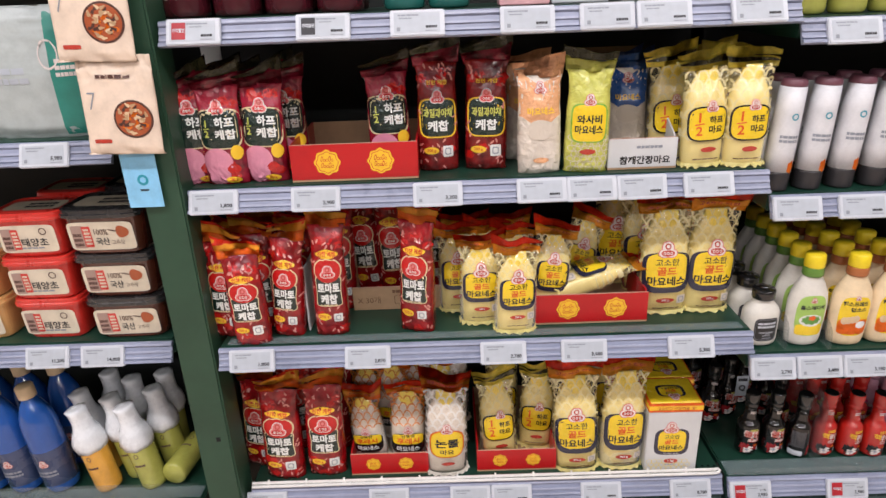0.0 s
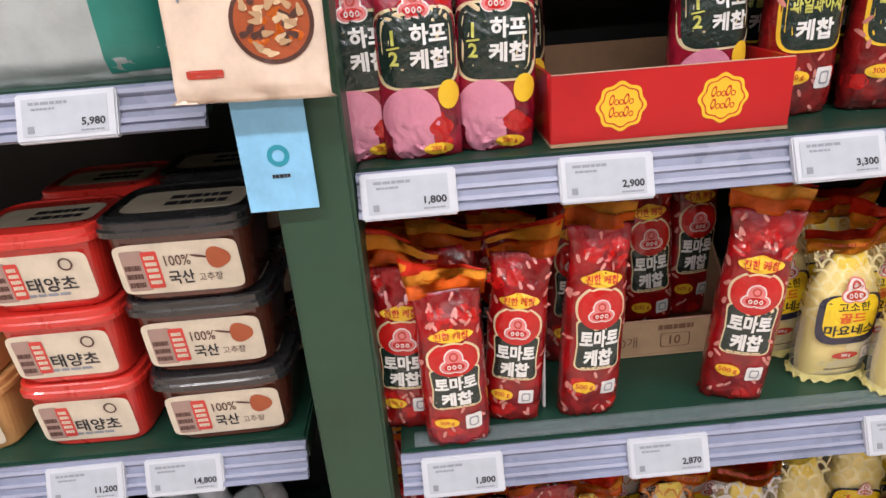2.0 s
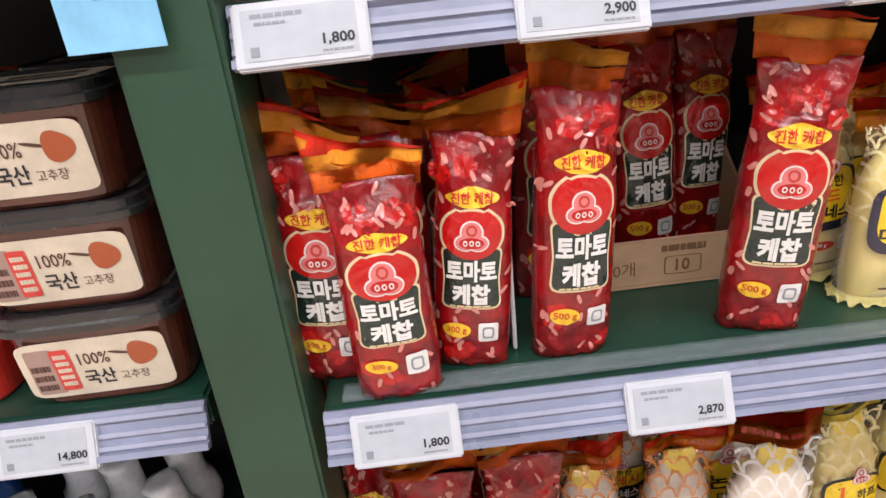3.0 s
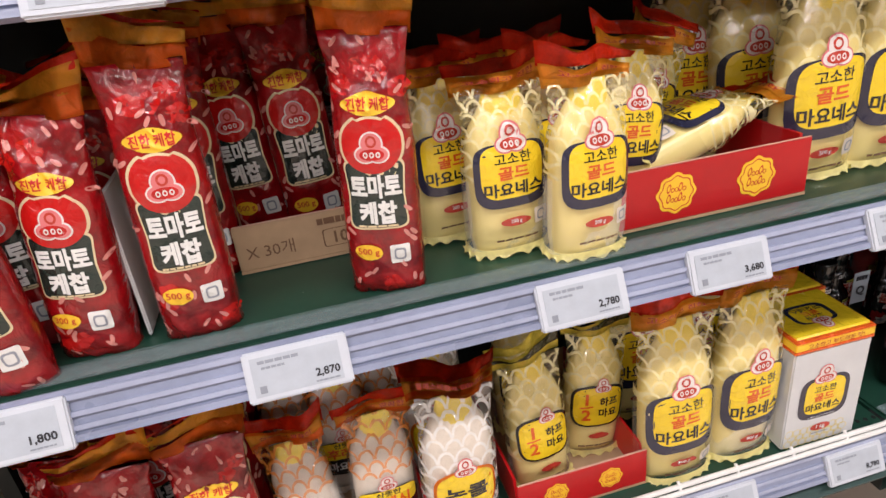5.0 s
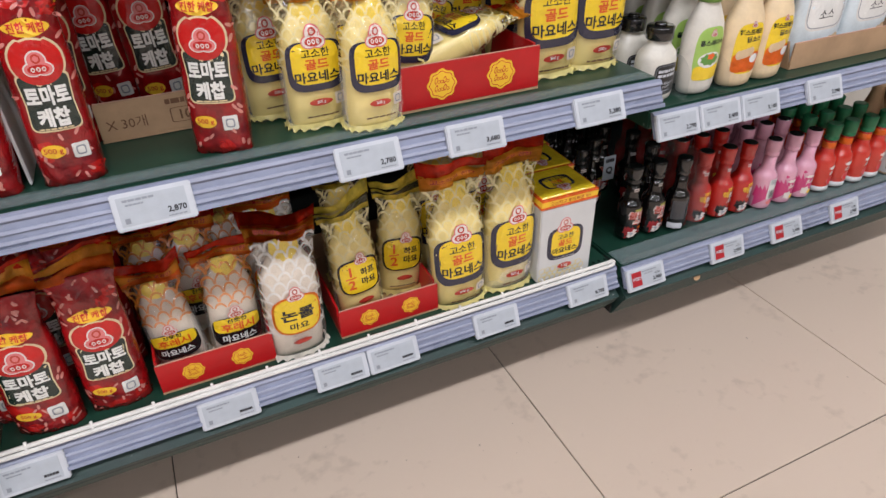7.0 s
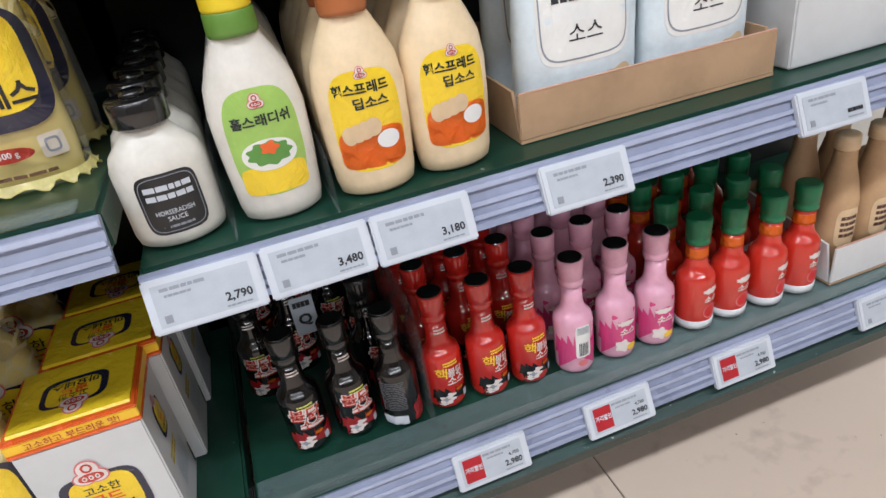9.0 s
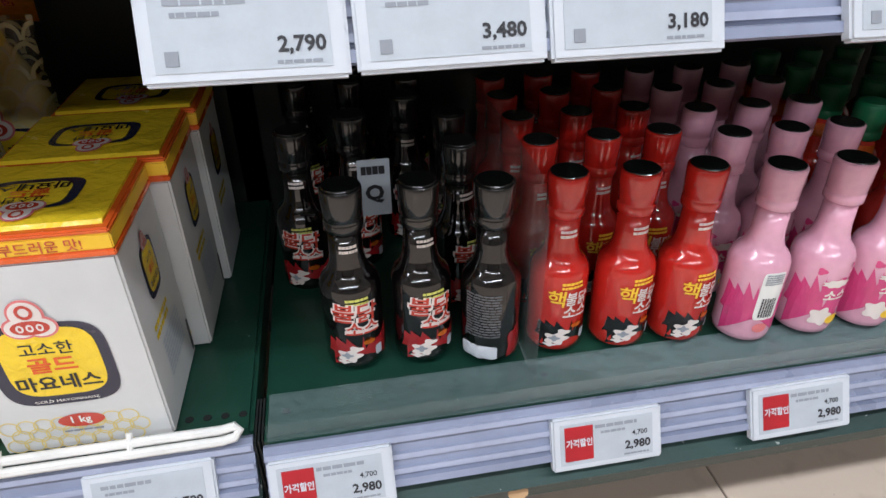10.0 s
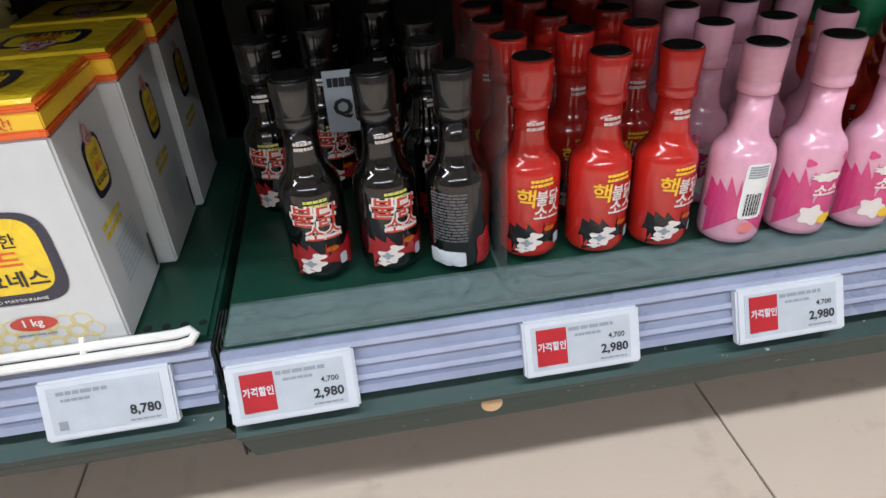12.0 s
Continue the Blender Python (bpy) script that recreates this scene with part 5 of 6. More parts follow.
def sauce_bottle(style, seed):
    """A slim chilli sauce bottle; see SAUCE for its outline."""
    text = {"black": "black chilli sauce bottle with dark cap", "red": "red chilli sauce bottle with red capped neck", "pink": "pink creamy chilli sauce bottle", "green": "red chilli sauce bottle with green cap", "back": "black chilli sauce bottle showing its back label"}[style]
    root = tagged(new("sauce_bottle"), text, "sauce bottle", ("black" if style == "back" else style) + " chilli sauce bottles")
    root["depth"] = 0.042
    skin = {"black": "glass_black", "back": "glass_black", "red": "sleeve_red", "pink": "sleeve_pink", "green": "chilli_red"}[style]
    part("bottle", lathe(SAUCE, 28), M[skin], root, smooth=True)
    cap = {"black": "cap_black", "back": "cap_black", "red": "sleeve_red", "pink": "sleeve_pink", "green": "cap_green"}[style]
    c = part("cap", lathe([(r, z * 0.91) for r, z in ((0.0115, 0.116), (0.0132, 0.1175), (0.0131, 0.124), (0.0124, 0.125), (0.0131, 0.126), (0.0137, 0.1485), (0.0129, 0.15))], 26), M[cap], root, smooth=True)
    part("cap_top", lathe([(0.0122, 0.1366), (0.0118, 0.1373)], 24), M["cap_black" if style != "green" else "cap_green"], c)
    face = turned_face(SAUCE, 1.0, {"back": -0.5, "black": 0.06, "red": 0.1, "pink": -0.08}.get(style, 0.2))
    at = lambda u, v, lift=0.0: face(u, v * 0.93, lift)
    if style in ("black", "red"):
        part("flame_field", patch(at, flames(0.054, 0.03, 9, 5), 0.004, 0.0165, 0.0003, rings=6), M["sleeve_dark_red" if style == "black" else "glass_black"], root, "flame-edged lower field")
        title = ((("불닭", 0.0, 0.0545, 0.0165, 0.031), ("소스", 0.0045, 0.0405, 0.0115, 0.023)) if style == "black" else
                 (("핵", -0.009, 0.053, 0.0145, 0.012), ("불닭", 0.006, 0.052, 0.012, 0.017), ("소스", 0.006, 0.0405, 0.0105, 0.019)))
        back, front, third = bmesh.new(), bmesh.new(), bmesh.new()
        for k, (word, cx, cz, hh, ww) in enumerate(title):
            write(at, word, cx, cz, hh, 0.0005, width=ww * 1.1, bold=0.11, bm=back, spin=-4)
            write(at, word, cx, cz, hh, 0.0009, width=ww, bold=0.015, bm=third if style == "red" and k == 0 else front, spin=-4)
        part("name_outline", back, M["logo_white" if style == "black" else "badge_red"], root)
        part("name_lettering", front, M["badge_red" if style == "black" else "logo_white"], root)
        if style == "red":
            part("lead_lettering", third, M["yolk"], root)
        else:
            third.free()
        part("corner_label", patch(at, ellipse(0.006, 0.009, 20, 5), 0.0155, 0.0145, 0.0007), M["tag_screen"], root)
        sg = bmesh.new()
        patch(at, lobed(0.009, 0.006, 3, 0.25, 24), -0.002, 0.021, 0.0006, sg)
        patch(at, lobed(0.016, 0.011, 5, 0.22, 36), -0.0065, 0.015, 0.00065, sg)
        patch(at, lobed(0.008, 0.004, 4, 0.25, 20), -0.011, 0.009, 0.0007, sg)
        part("shade_print", patch(at, lobed(0.007, 0.005, 4, 0.3, 20), -0.008, 0.0155, 0.0009), M["tag_grey"], root)
        part("sign_print", sg, M["logo_white"], root)
        part("pan_print", patch(at, ellipse(0.009, 0.0045, 20), 0.008, 0.026, 0.0008), M["seal_orange"], root)
        part("slogan_print", bars(at, 0.002, 0.064, 0.016, 0.007, 2, 0.0005, seed=seed), M["lime_film" if style == "black" else "yolk"], root)
        part("neck_print", bars(turned_face(SAUCE, 1.0, 0.1), 0, 0.095, 0.012, 0.007, 2, 0.0005, seed=seed + 2), M["logo_white"], root)
    elif style == "back":
        part("back_print", bars(at, 0, 0.045, 0.026, 0.04, 16, 0.0003, seed=seed), M["print_dim"], root)
        part("white_label", patch(at, ellipse(0.028, 0.013, 28, 9), -0.003, 0.0105, 0.0005), M["tag_white"], root)
        part("flame_field", patch(turned_face(SAUCE, 1.0, 0.75), lobed(0.016, 0.03, 5, 0.15, 40), 0, 0.014, 0.0003), M["sleeve_dark_red"], root)
    elif style == "pink":
        part("flame_field", patch(at, flames(0.056, 0.054, 8, 8), -0.004, 0.0285, 0.0003, rings=6), M["sleeve_magenta"], root, "magenta flame-edged lower field")
        part("barcode_label" if seed == 0 else "name_backing", patch(at, ellipse(0.017, 0.044, 28, 9) if seed == 0 else lobed(0.024, 0.02, 5, 0.1, 40), 0.002, 0.046, 0.0005), M["print_white" if seed == 0 else "sleeve_magenta"], root)
        if seed == 0:
            part("fine_print", bars(at, 0.002, 0.062, 0.013, 0.01, 5, 0.0008, seed=7), M["tag_grey"], root)
            part("round_print", patch(at, ellipse(0.011, 0.009, 20), 0.001, 0.0165, 0.0008), M["logo_pink"], root)
            part("barcode", bars(lambda u, v, lift=0.0: at(v - 0.036 + 0.002, 0.036 + u - 0.0, lift), 0, 0.036, 0.018, 0.011, 6, 0.0008, seed=1), M["tag_ink"], root)
        else:
            part("name_lettering", write(at, "소스", 0.003, 0.041, 0.0085, 0.0008, width=0.018, bold=0.03), M["logo_white"], root)
            part("name_shape", patch(at, lobed(0.02, 0.007, 9, 0.12, 50), 0.001, 0.0515, 0.0008), M["logo_white"], root)
            sg = patch(at, lobed(0.016, 0.016, 5, 0.18, 40), -0.003, 0.02, 0.0006)
            part("sign_print", sg, M["logo_white"], root)
            for hx, hz, hs in ((-0.012, 0.062, 0.006), (0.012, 0.066, 0.005), (0.014, 0.034, 0.0045), (-0.014, 0.036, 0.005)):
                part("heart_print", patch(at, lobed(hs, hs, 3, 0.2, 24), hx, hz, 0.0006), M["sleeve_magenta"], root)
            part("bowl_print", patch(at, ellipse(0.013, 0.009, 22), 0.008, 0.016, 0.0008), M["yolk"], root)
    else:
        part("foot_field", lathe([(0.0214, 0.003), (0.0216, 0.008), (0.0216, 0.0125), (0.0214, 0.013)], 28), M["blister_white"], root, smooth=True)
        part("seal_print", patch(at, ellipse(0.018, 0.018, 28), 0.001, 0.027, 0.0004), M["ink_red"], root)
        part("seal_ring", patch(at, ellipse(0.02, 0.02, 28), 0.001, 0.027, 0.0005, inner=0.88, rings=1), M["logo_pink"], root)
        part("name_lettering", write(at, "소스", 0.001, 0.0455, 0.008, 0.0006, width=0.018, bold=0.03), M["logo_white"], root)
        part("name_shape", patch(at, lobed(0.022, 0.0085, 9, 0.12, 50), 0.001, 0.0565, 0.0006), M["logo_white"], root)
        part("neck_label", lathe([(0.0122, 0.0895), (0.0118, 0.093), (0.0114, 0.101), (0.0111, 0.1015)], 24), M["seal_orange"], root, smooth=True)
    return root


ZB = 0.2162
set_out(sauce_bottle("black", 1), [(0.977, 0.078, ZB, 0, 0, 0), (1.026, 0.076, ZB, 8, 0, 0), (0.945, 0.185, ZB - 0.0035, -12, 0, 0), (0.99, 0.21, ZB - 0.0035, 10, 0, 0), (1.04, 0.25, ZB - 0.0035, 0, 0, 0)] + [(x + 0.004 * k, 0.3 + 0.05 * k, ZB - 0.0035, 30 * k + 400 * x, 0, 0) for k in range(3) for x in (0.945, 0.995, 1.048)] + [(1.066, 0.14, ZB - 0.0035, 20, 0, 0), (1.07, 0.2, ZB - 0.0035, -15, 0, 0)])
set_out(sauce_bottle("back", 2), [(1.074, 0.066, ZB, 0, 0, 0)])
rows = lambda xs, y, n, step: [(x + 0.002 * math.sin(17 * x + 5 * k), y + k * step, ZB if k == 0 and y < 0.06 else 0.2125, 14 * math.sin(40 * x + 3 * k), 0, 0) for k in range(n) for x in xs]
set_out(sauce_bottle("red", 3), [(x, y, ZB, t, 0, 0) for x, y, t in ((1.124, 0.068, -2), (1.172, 0.063, 4), (1.218, 0.06, 3))] + rows((1.124, 1.172, 1.22), 0.13, 4, 0.05))
set_out(sauce_bottle("pink", 0), [(1.268, 0.05, ZB, 0, 0, 0)])
set_out(sauce_bottle("pink", 4), [(1.319, 0.049, ZB, 3, 0, 0), (1.367, 0.047, ZB, -4, 0, 0)] + rows((1.27, 1.319, 1.367), 0.115, 4, 0.052))
set_out(sauce_bottle("green", 5), [(1.42, 0.047, ZB, 2, 0, 0), (1.465, 0.046, ZB, -3, 0, 0), (1.514, 0.043, ZB, 5, 0, 0), (1.56, 0.043, ZB, 0, 0, 0)] + rows((1.42, 1.466, 1.514, 1.56), 0.1, 5, 0.05))

hang = tagged(new("shelf_sign"), "small grey paper shelf card with a barcode", "shelf card")
part("card", box(0.992, 0.2, 0.272, 1.018, 0.201, 0.322, 0.0003), M["tag_screen"], hang)
part("barcode", bars(flat_face(0.1995), 1.005, 0.313, 0.02, 0.012, 1, 0.0002, seed=5), M["tag_ink"], hang)
part("letter", write(flat_face(0.1995), "Q", 1.005, 0.292, 0.017, 0.0002, bold=0.04), M["tag_ink"], hang)

DRESS = [(0.024, 0.0), (0.029, 0.003), (0.031, 0.012), (0.0335, 0.05), (0.034, 0.08), (0.031, 0.1), (0.024, 0.116), (0.0165, 0.13), (0.0145, 0.136)]


def dressing_bottle(style):
    text = {"radish": "white squeeze bottle of horseradish sauce with yellow cap", "spread": "cream squeeze bottle of dip sauce with yellow cap"}[style]
    root = tagged(new("dressing_bottle"), text, "dressing bottle", style + " dressing bottles")
    root["depth"] = 0.045
    part("bottle", lathe(DRESS, 32, 0.64), M["dressing_white" if style == "radish" else "dressing_cream"], root, smooth=True)
    part("neck_band", lathe([(0.0165, 0.131), (0.0175, 0.134), (0.017, 0.146), (0.0165, 0.147)], 26, 0.95), M["neck_green" if style == "radish" else "neck_brown"], root, smooth=True)
    part("cap", lathe([(0.016, 0.147), (0.0168, 0.149), (0.0164, 0.168), (0.0145, 0.171)], 26), M["cap_yellow"], root, smooth=True)
    at = turned_face(DRESS, 0.64)
    if style == "radish":
        part("label", patch(at, ellipse(0.056, 0.078, 44, 3), 0, 0.06, 0.0003, rings=6), M["label_green"], root, "green printed label")
        part("label_foot", patch(at, ellipse(0.05, 0.022, 40, 5), 0, 0.033, 0.0006), M["print_yellow"], root)
        part("plate_print", patch(at, ellipse(0.04, 0.023, 36), 0, 0.052, 0.0008), M["print_white"], root)
        part("salad_print", patch(at, lobed(0.031, 0.017, 9, 0.1, 54), 0, 0.053, 0.001), M["leaf"], root)
        part("relish_print", patch(at, lobed(0.012, 0.009, 5, 0.2, 30), 0.001, 0.057, 0.0012), M["print_orange"], root)
        part("name_lettering", write(at, "홀스래디쉬", 0, 0.077, 0.0085, 0.0008, width=0.042, bold=0.03), M["shield"], root)
        trademark(at, 0, 0.09, 0.012, root, 0.0008)
    else:
        part("label", patch(at, ellipse(0.056, 0.075, 44, 3.4), 0, 0.058, 0.0003, rings=6), M["print_yellow"], root, "yellow and orange printed label")
        part("label_foot", patch(at, ellipse(0.053, 0.03, 40, 5), 0, 0.038, 0.0006), M["seal_orange"], root)
        sl = bmesh.new()
        for k in range(4):
            patch(at, ellipse(0.012, 0.014, 24), -0.016 + 0.006 * k, 0.05 + 0.0015 * k, 0.0008 + 0.0002 * k, sl, rings=2)
        part("slice_print", sl, M["sesame"], root)
        part("bowl_print", patch(at, ellipse(0.018, 0.014, 28), 0.012, 0.043, 0.001), M["print_white"], root)
        words = write(at, "햄스프레드", -0.002, 0.083, 0.0085, 0.0008, width=0.042, bold=0.03)
        write(at, "딥소스", 0.004, 0.0725, 0.0085, 0.0008, width=0.026, bold=0.03, bm=words)
        part("name_lettering", words, M["shield"], root)
        trademark(at, 0, 0.0935, 0.01, root, 0.0008)
    return root


JAR = [(0.026, 0.0), (0.0315, 0.003), (0.033, 0.01), (0.033, 0.058), (0.03, 0.068), (0.02, 0.079), (0.0165, 0.083), (0.0165, 0.088)]


def squat_jar():
    root = tagged(new("sauce_jar"), "squat white horseradish sauce bottle with black cap", "sauce bottle", "squat white horseradish bottles")
    root["depth"] = 0.05
    part("jar", lathe(JAR, 32, 0.76), M["dressing_white"], root, smooth=True)
    c = part("cap", lathe([(0.018, 0.086), (0.0195, 0.088), (0.0195, 0.103), (0.018, 0.105)], 28), M["cap_black"], root, smooth=True)
    part("spout", lathe([(0.009, 0.1051), (0.008, 0.109)], 18), M["cap_black"], c, smooth=True)
    at = turned_face(JAR, 0.76)
    part("label", patch(at, ellipse(0.044, 0.045, 40, 5), 0, 0.034, 0.0006, rings=6), M["label_black"], root, "black label with white print")
    part("label_line", patch(at, ellipse(0.04, 0.041, 40, 5), 0, 0.034, 0.0009, inner=0.97, rings=1), M["tag_grey"], root)
    part("brand_print", bars(at, 0, 0.043, 0.032, 0.013, 2, 0.001, seed=2), M["tag_white"], root)
    w = write(at, "HORSERADISH", 0, 0.0285, 0.0036, 0.001, width=0.026, bold=0.01)
    write(at, "SAUCE", 0, 0.0235, 0.0036, 0.001, width=0.013, bold=0.01, bm=w)
    part("kind_lettering", w, M["tag_white"], root)
    part("weight_print", bars(at, 0, 0.0175, 0.022, 0.003, 1, 0.0006, seed=6), M["tag_grey"], root)
    return root


ZC = 0.4955
set_out(squat_jar(), [(0.941, 0.031, ZC, 6, 0, 0)] + [(0.94 - 0.002 * k, 0.031 + 0.056 * k, ZC, 4 * k, 0, 0) for k in range(1, 6)])
set_out(dressing_bottle("radish"), [(1.016, 0.026, ZC, 0, 0, 0)] + [(1.016 + 0.002 * k, 0.026 + 0.05 * k, ZC, 0, 0, 0) for k in range(1, 6)])
set_out(dressing_bottle("spread"), [(1.09, 0.022, ZC, -3, 0, 0), (1.157, 0.026, ZC, 3, 0, 0)] + [(1.09 + 0.067 * j + 0.002 * k, 0.024 + 0.05 * k, ZC, 0, 0, 0) for k in range(1, 6) for j in range(2)])

# cardboard tray of white standing pouches, and a white carton
display_tray(1.215, 1.472, 0.045, 0.3, 0.495, 0.042, "carton", 0, 0.05, "brown cardboard tray holding white pouches")


def standing_pouch(w, h, d, seed):
    root = tagged(new("sauce_pouch"), "white and pale blue standing sauce pouch", "sauce pouch", "white standing pouches")
    root["depth"] = d
    bm, at = pouch_body(h * 0.94, w, d, seed, (((0, 0.5, 1), (1, 0.99, 0.97)), ((0, 0.1, 0.5, 0.8, 1), (1, 0.95, 0.7, 0.3, 0.04))))
    part("film_body", bm, M["pouch_blue_white"], root, smooth=True)
    part("seal", seal_strip(h * 0.93, h, w * 0.97, seed, 0.0, 0.002), M["blister_white"], root, smooth=True)
    part("label_field", patch(at, ellipse(w * 0.74, h * 0.56, 44, 6), 0, h * 0.55, 0.0005), M["print_white"], root)
    part("label_line", patch(at, ellipse(w * 0.7, h * 0.52, 44, 6), 0, h * 0.55, 0.0008, inner=0.97, rings=1), M["tag_grey"], root)
    part("name_print", bars(at, 0, h * 0.62, w * 0.5, h * 0.2, 2, 0.001, seed=seed), M["tag_ink"], root)
    part("kind_lettering", write(at, "소스", 0, h * 0.41, h * 0.07, 0.001, bold=0.0), M["tag_ink"], root)
    part("food_print", patch(at, lobed(w * 0.3, h * 0.12, 5, 0.12, 40), w * 0.28, h * 0.16, 0.0008), M["sesame"], root)
    part("leaf_print", patch(at, lobed(w * 0.2, h * 0.08, 7, 0.15, 40), -w * 0.2, h * 0.14, 0.0008), M["label_pale"], root)
    return root


set_out(standing_pouch(0.115, 0.185, 0.05, 3), [(1.285, 0.056, 0.4985, 0, 0, 4), (1.405, 0.058, 0.4985, 2, 0, 4), (1.285, 0.12, 0.4985, 0, 0, 4), (1.405, 0.12, 0.4985, 0, 0, 4), (1.345, 0.19, 0.4985, 0, 0, 4)])
wc = tagged(new("white_carton"), "plain white carton with grey print", "carton")
part("case", box(1.49, 0.045, 0.495, 1.76, 0.3, 0.62, 0.002), M["carton_white"], wc)
part("lettering_print", bars(flat_face(0.045), 1.625, 0.57, 0.16, 0.03, 1, 0.0005, seed=3), M["tag_grey"], wc)
part("fine_print", bars(flat_face(0.045), 1.645, 0.535, 0.09, 0.014, 2, 0.0005, seed=4), M["tag_screen"], wc)

# kraft bottles in two small trays at the end of the bottom shelf
display_tray(1.592, 1.712, 0.042, 0.2, 0.2165, 0.05, "carton_white", 0, 0.07, "small white cardboard tray with a cut-down front")
display_tray(1.732, 1.845, 0.042, 0.2, 0.2165, 0.05, "tray_green", 0, 0.07, "small green cardboard tray on the bottom shelf")


def kraft_bottle():
    prof = [(0.019, 0.0), (0.0225, 0.004), (0.023, 0.05), (0.0225, 0.09), (0.018, 0.115), (0.013, 0.135), (0.012, 0.15), (0.0115, 0.152)]
    root = tagged(new("sesame_bottle"), "kraft brown sauce bottle with dark print", "sauce bottle", "kraft brown sauce bottles")
    root["depth"] = 0.046
    part("bottle", lathe(prof, 24), M["kraft"], root, smooth=True)
    part("cap", lathe([(0.012, 0.152), (0.0135, 0.153), (0.013, 0.168), (0.011, 0.17)], 20), M["sesame"], root, smooth=True)
    at = turned_face(prof, 1.0)
    part("label_field", patch(at, ellipse(0.03, 0.05, 32, 4), 0, 0.06, 0.0003), M["sesame"], root)
    part("label_print", bars(at, 0, 0.062, 0.02, 0.03, 4, 0.0006, seed=2), M["bowl_dark"], root)
    return root


set_out(kraft_bottle(), [(x, y, 0.22, 5 * math.sin(30 * x), 0, 0) for y in (0.055, 0.11) for x in (1.622, 1.672, 1.762, 1.812)])

# white tubes with maroon lids on the upper shelf
TUBE = [(r * 0.87, z) for r, z in [(0.0235, 0.0), (0.0245, 0.003), (0.0245, 0.028), (0.0242, 0.03), (0.0248, 0.031), (0.0248, 0.07), (0.0238, 0.13), (0.0228, 0.165)]]


def dressing_tube():
    root = tagged(new("dressing_tube"), "white dressing bottle with black foot and maroon lid", "dressing bottle", "white dressing bottles")
    root["depth"] = 0.05
    part("bottle", lathe(TUBE[4:], 28), M["tube_white"], root, smooth=True)
    part("foot_cap", lathe(TUBE[:4], 28), M["tube_foot"], root, smooth=True)
    part("lid", lathe([(0.0192, 0.1651), (0.0194, 0.168), (0.0186, 0.174), (0.016, 0.177)], 28), M["tube_lid"], root, smooth=True)
    at = turned_face(TUBE, 1.0)
    part("ring_mark", patch(at, ellipse(0.011, 0.011, 30), 0.002, 0.12, 0.0004, inner=0.62, rings=1), M["mark_teal"], root)
    part("name_lettering", bars(at, 0, 0.085, 0.03, 0.014, 2, 0.0004, seed=1), M["tag_grey"], root)
    part("salad_print", patch(at, lobed(0.014, 0.02, 5, 0.12, 36), 0.012, 0.04, 0.0004), M["seal_orange"], root)
    return root


set_out(dressing_tube(), [(0.926 + 0.0545 * k, 0.03 + 0.003 * k, 0.783, 4 * math.sin(5 * k), 3, 0) for k in range(12)] + [(0.936 + 0.0545 * k, 0.09, 0.783, 4 * math.sin(7 * k), 3, 0) for k in range(12)])

# blue-topped pouch in the white tray
bp = mayonnaise_pouch(0.165, 0.07, 0.044, 41, "", "peach")
for ch in bp.children:
    if ch.name.startswith(("colour_field", "seal")):
        ch.data.materials[0] = M["print_blue"]
tagged(bp, "pouch with a blue printed upper half", "mayonnaise pouch", "blue mayonnaise pouches")
set_out(bp, [(0.705, 0.135, Z2 + 0.004, -6, 0, -6), (0.7, 0.19, Z2 + 0.004, 0, 0, 0)])


# ---- top shelf, only feet of goods in view ----
def round_jar(r, h, body, lid, label, group):
    root = tagged(new("sauce_jar"), label, "jar", group)
    root["depth"] = 2 * r
    prof = [(r * 0.86, 0), (r * 0.97, 0.003), (r, 0.01), (r, h * 0.72), (r * 0.86, h * 0.8), (r * 0.7, h * 0.84)]
    part("jar", lathe(prof, 28), M[body], root, smooth=True)
    part("lid", lathe([(r * 0.74, h * 0.83), (r * 0.78, h * 0.85), (r * 0.78, h * 0.98), (r * 0.72, h)], 24), M[lid], root, smooth=True)
    part("label", patch(turned_face(prof), ellipse(r * 1.7, h * 0.36, 36, 6), 0, h * 0.38, 0.0003, rings=6), M["logo_white"], root)
    return root


set_out(round_jar(0.036, 0.13, "jar_wine", "cap_black", "dark red glass jar with a pale label", "dark red jars"), [(-0.0 + 0.079 * k, 0.055, Z1 + 0.001, 0, 0, 0) for k in range(4)] + [(0.0 + 0.079 * k, 0.14, Z1 + 0.001, 0, 0, 0) for k in range(4)])
set_out(round_jar(0.032, 0.15, "bottle_teal", "cap_black", "dark teal bottle with a pale label", "teal bottles"), [(0.335 + 0.068 * k, 0.055, Z1 + 0.001, 0, 0, 0) for k in range(2)])


def flat_pack(w, h, d, body, label):
    root = tagged(new("seasoning_box"), label, "box", "upright seasoning boxes")
    part("case", box(0, 0, 0, w, d, h, 0.0015), M[body], root)
    part("name_print", bars(flat_face(0.0), w / 2, h * 0.14, w * 0.7, h * 0.1, 1, 0.0004, seed=int(w * 999)), M["tag_ink"], root)
    part("picture_field", patch(flat_face(0.0), ellipse(w * 0.7, h * 0.4, 36, 4), w / 2, h * 0.6, 0.0004), M["label_pale"], root)
    return root


for k, (x, w, c) in enumerate(((0.478, 0.075, "pack_pink"), (0.556, 0.085, "tag_white"), (0.66, 0.1, "carton_white"), (0.78, 0.09, "label_cream"))):
    flat_pack(w, 0.14, 0.05, c, "upright printed box on the top shelf").matrix_basis = pose(x, 0.06, Z1 + 0.001)
set_out(round_jar(0.027, 0.12, "olive", "cap_green", "small green relish jar", "small relish jars"), [(0.95 + 0.062 * k, 0.06, 1.0512, 0, 0, 0) for k in range(4)])


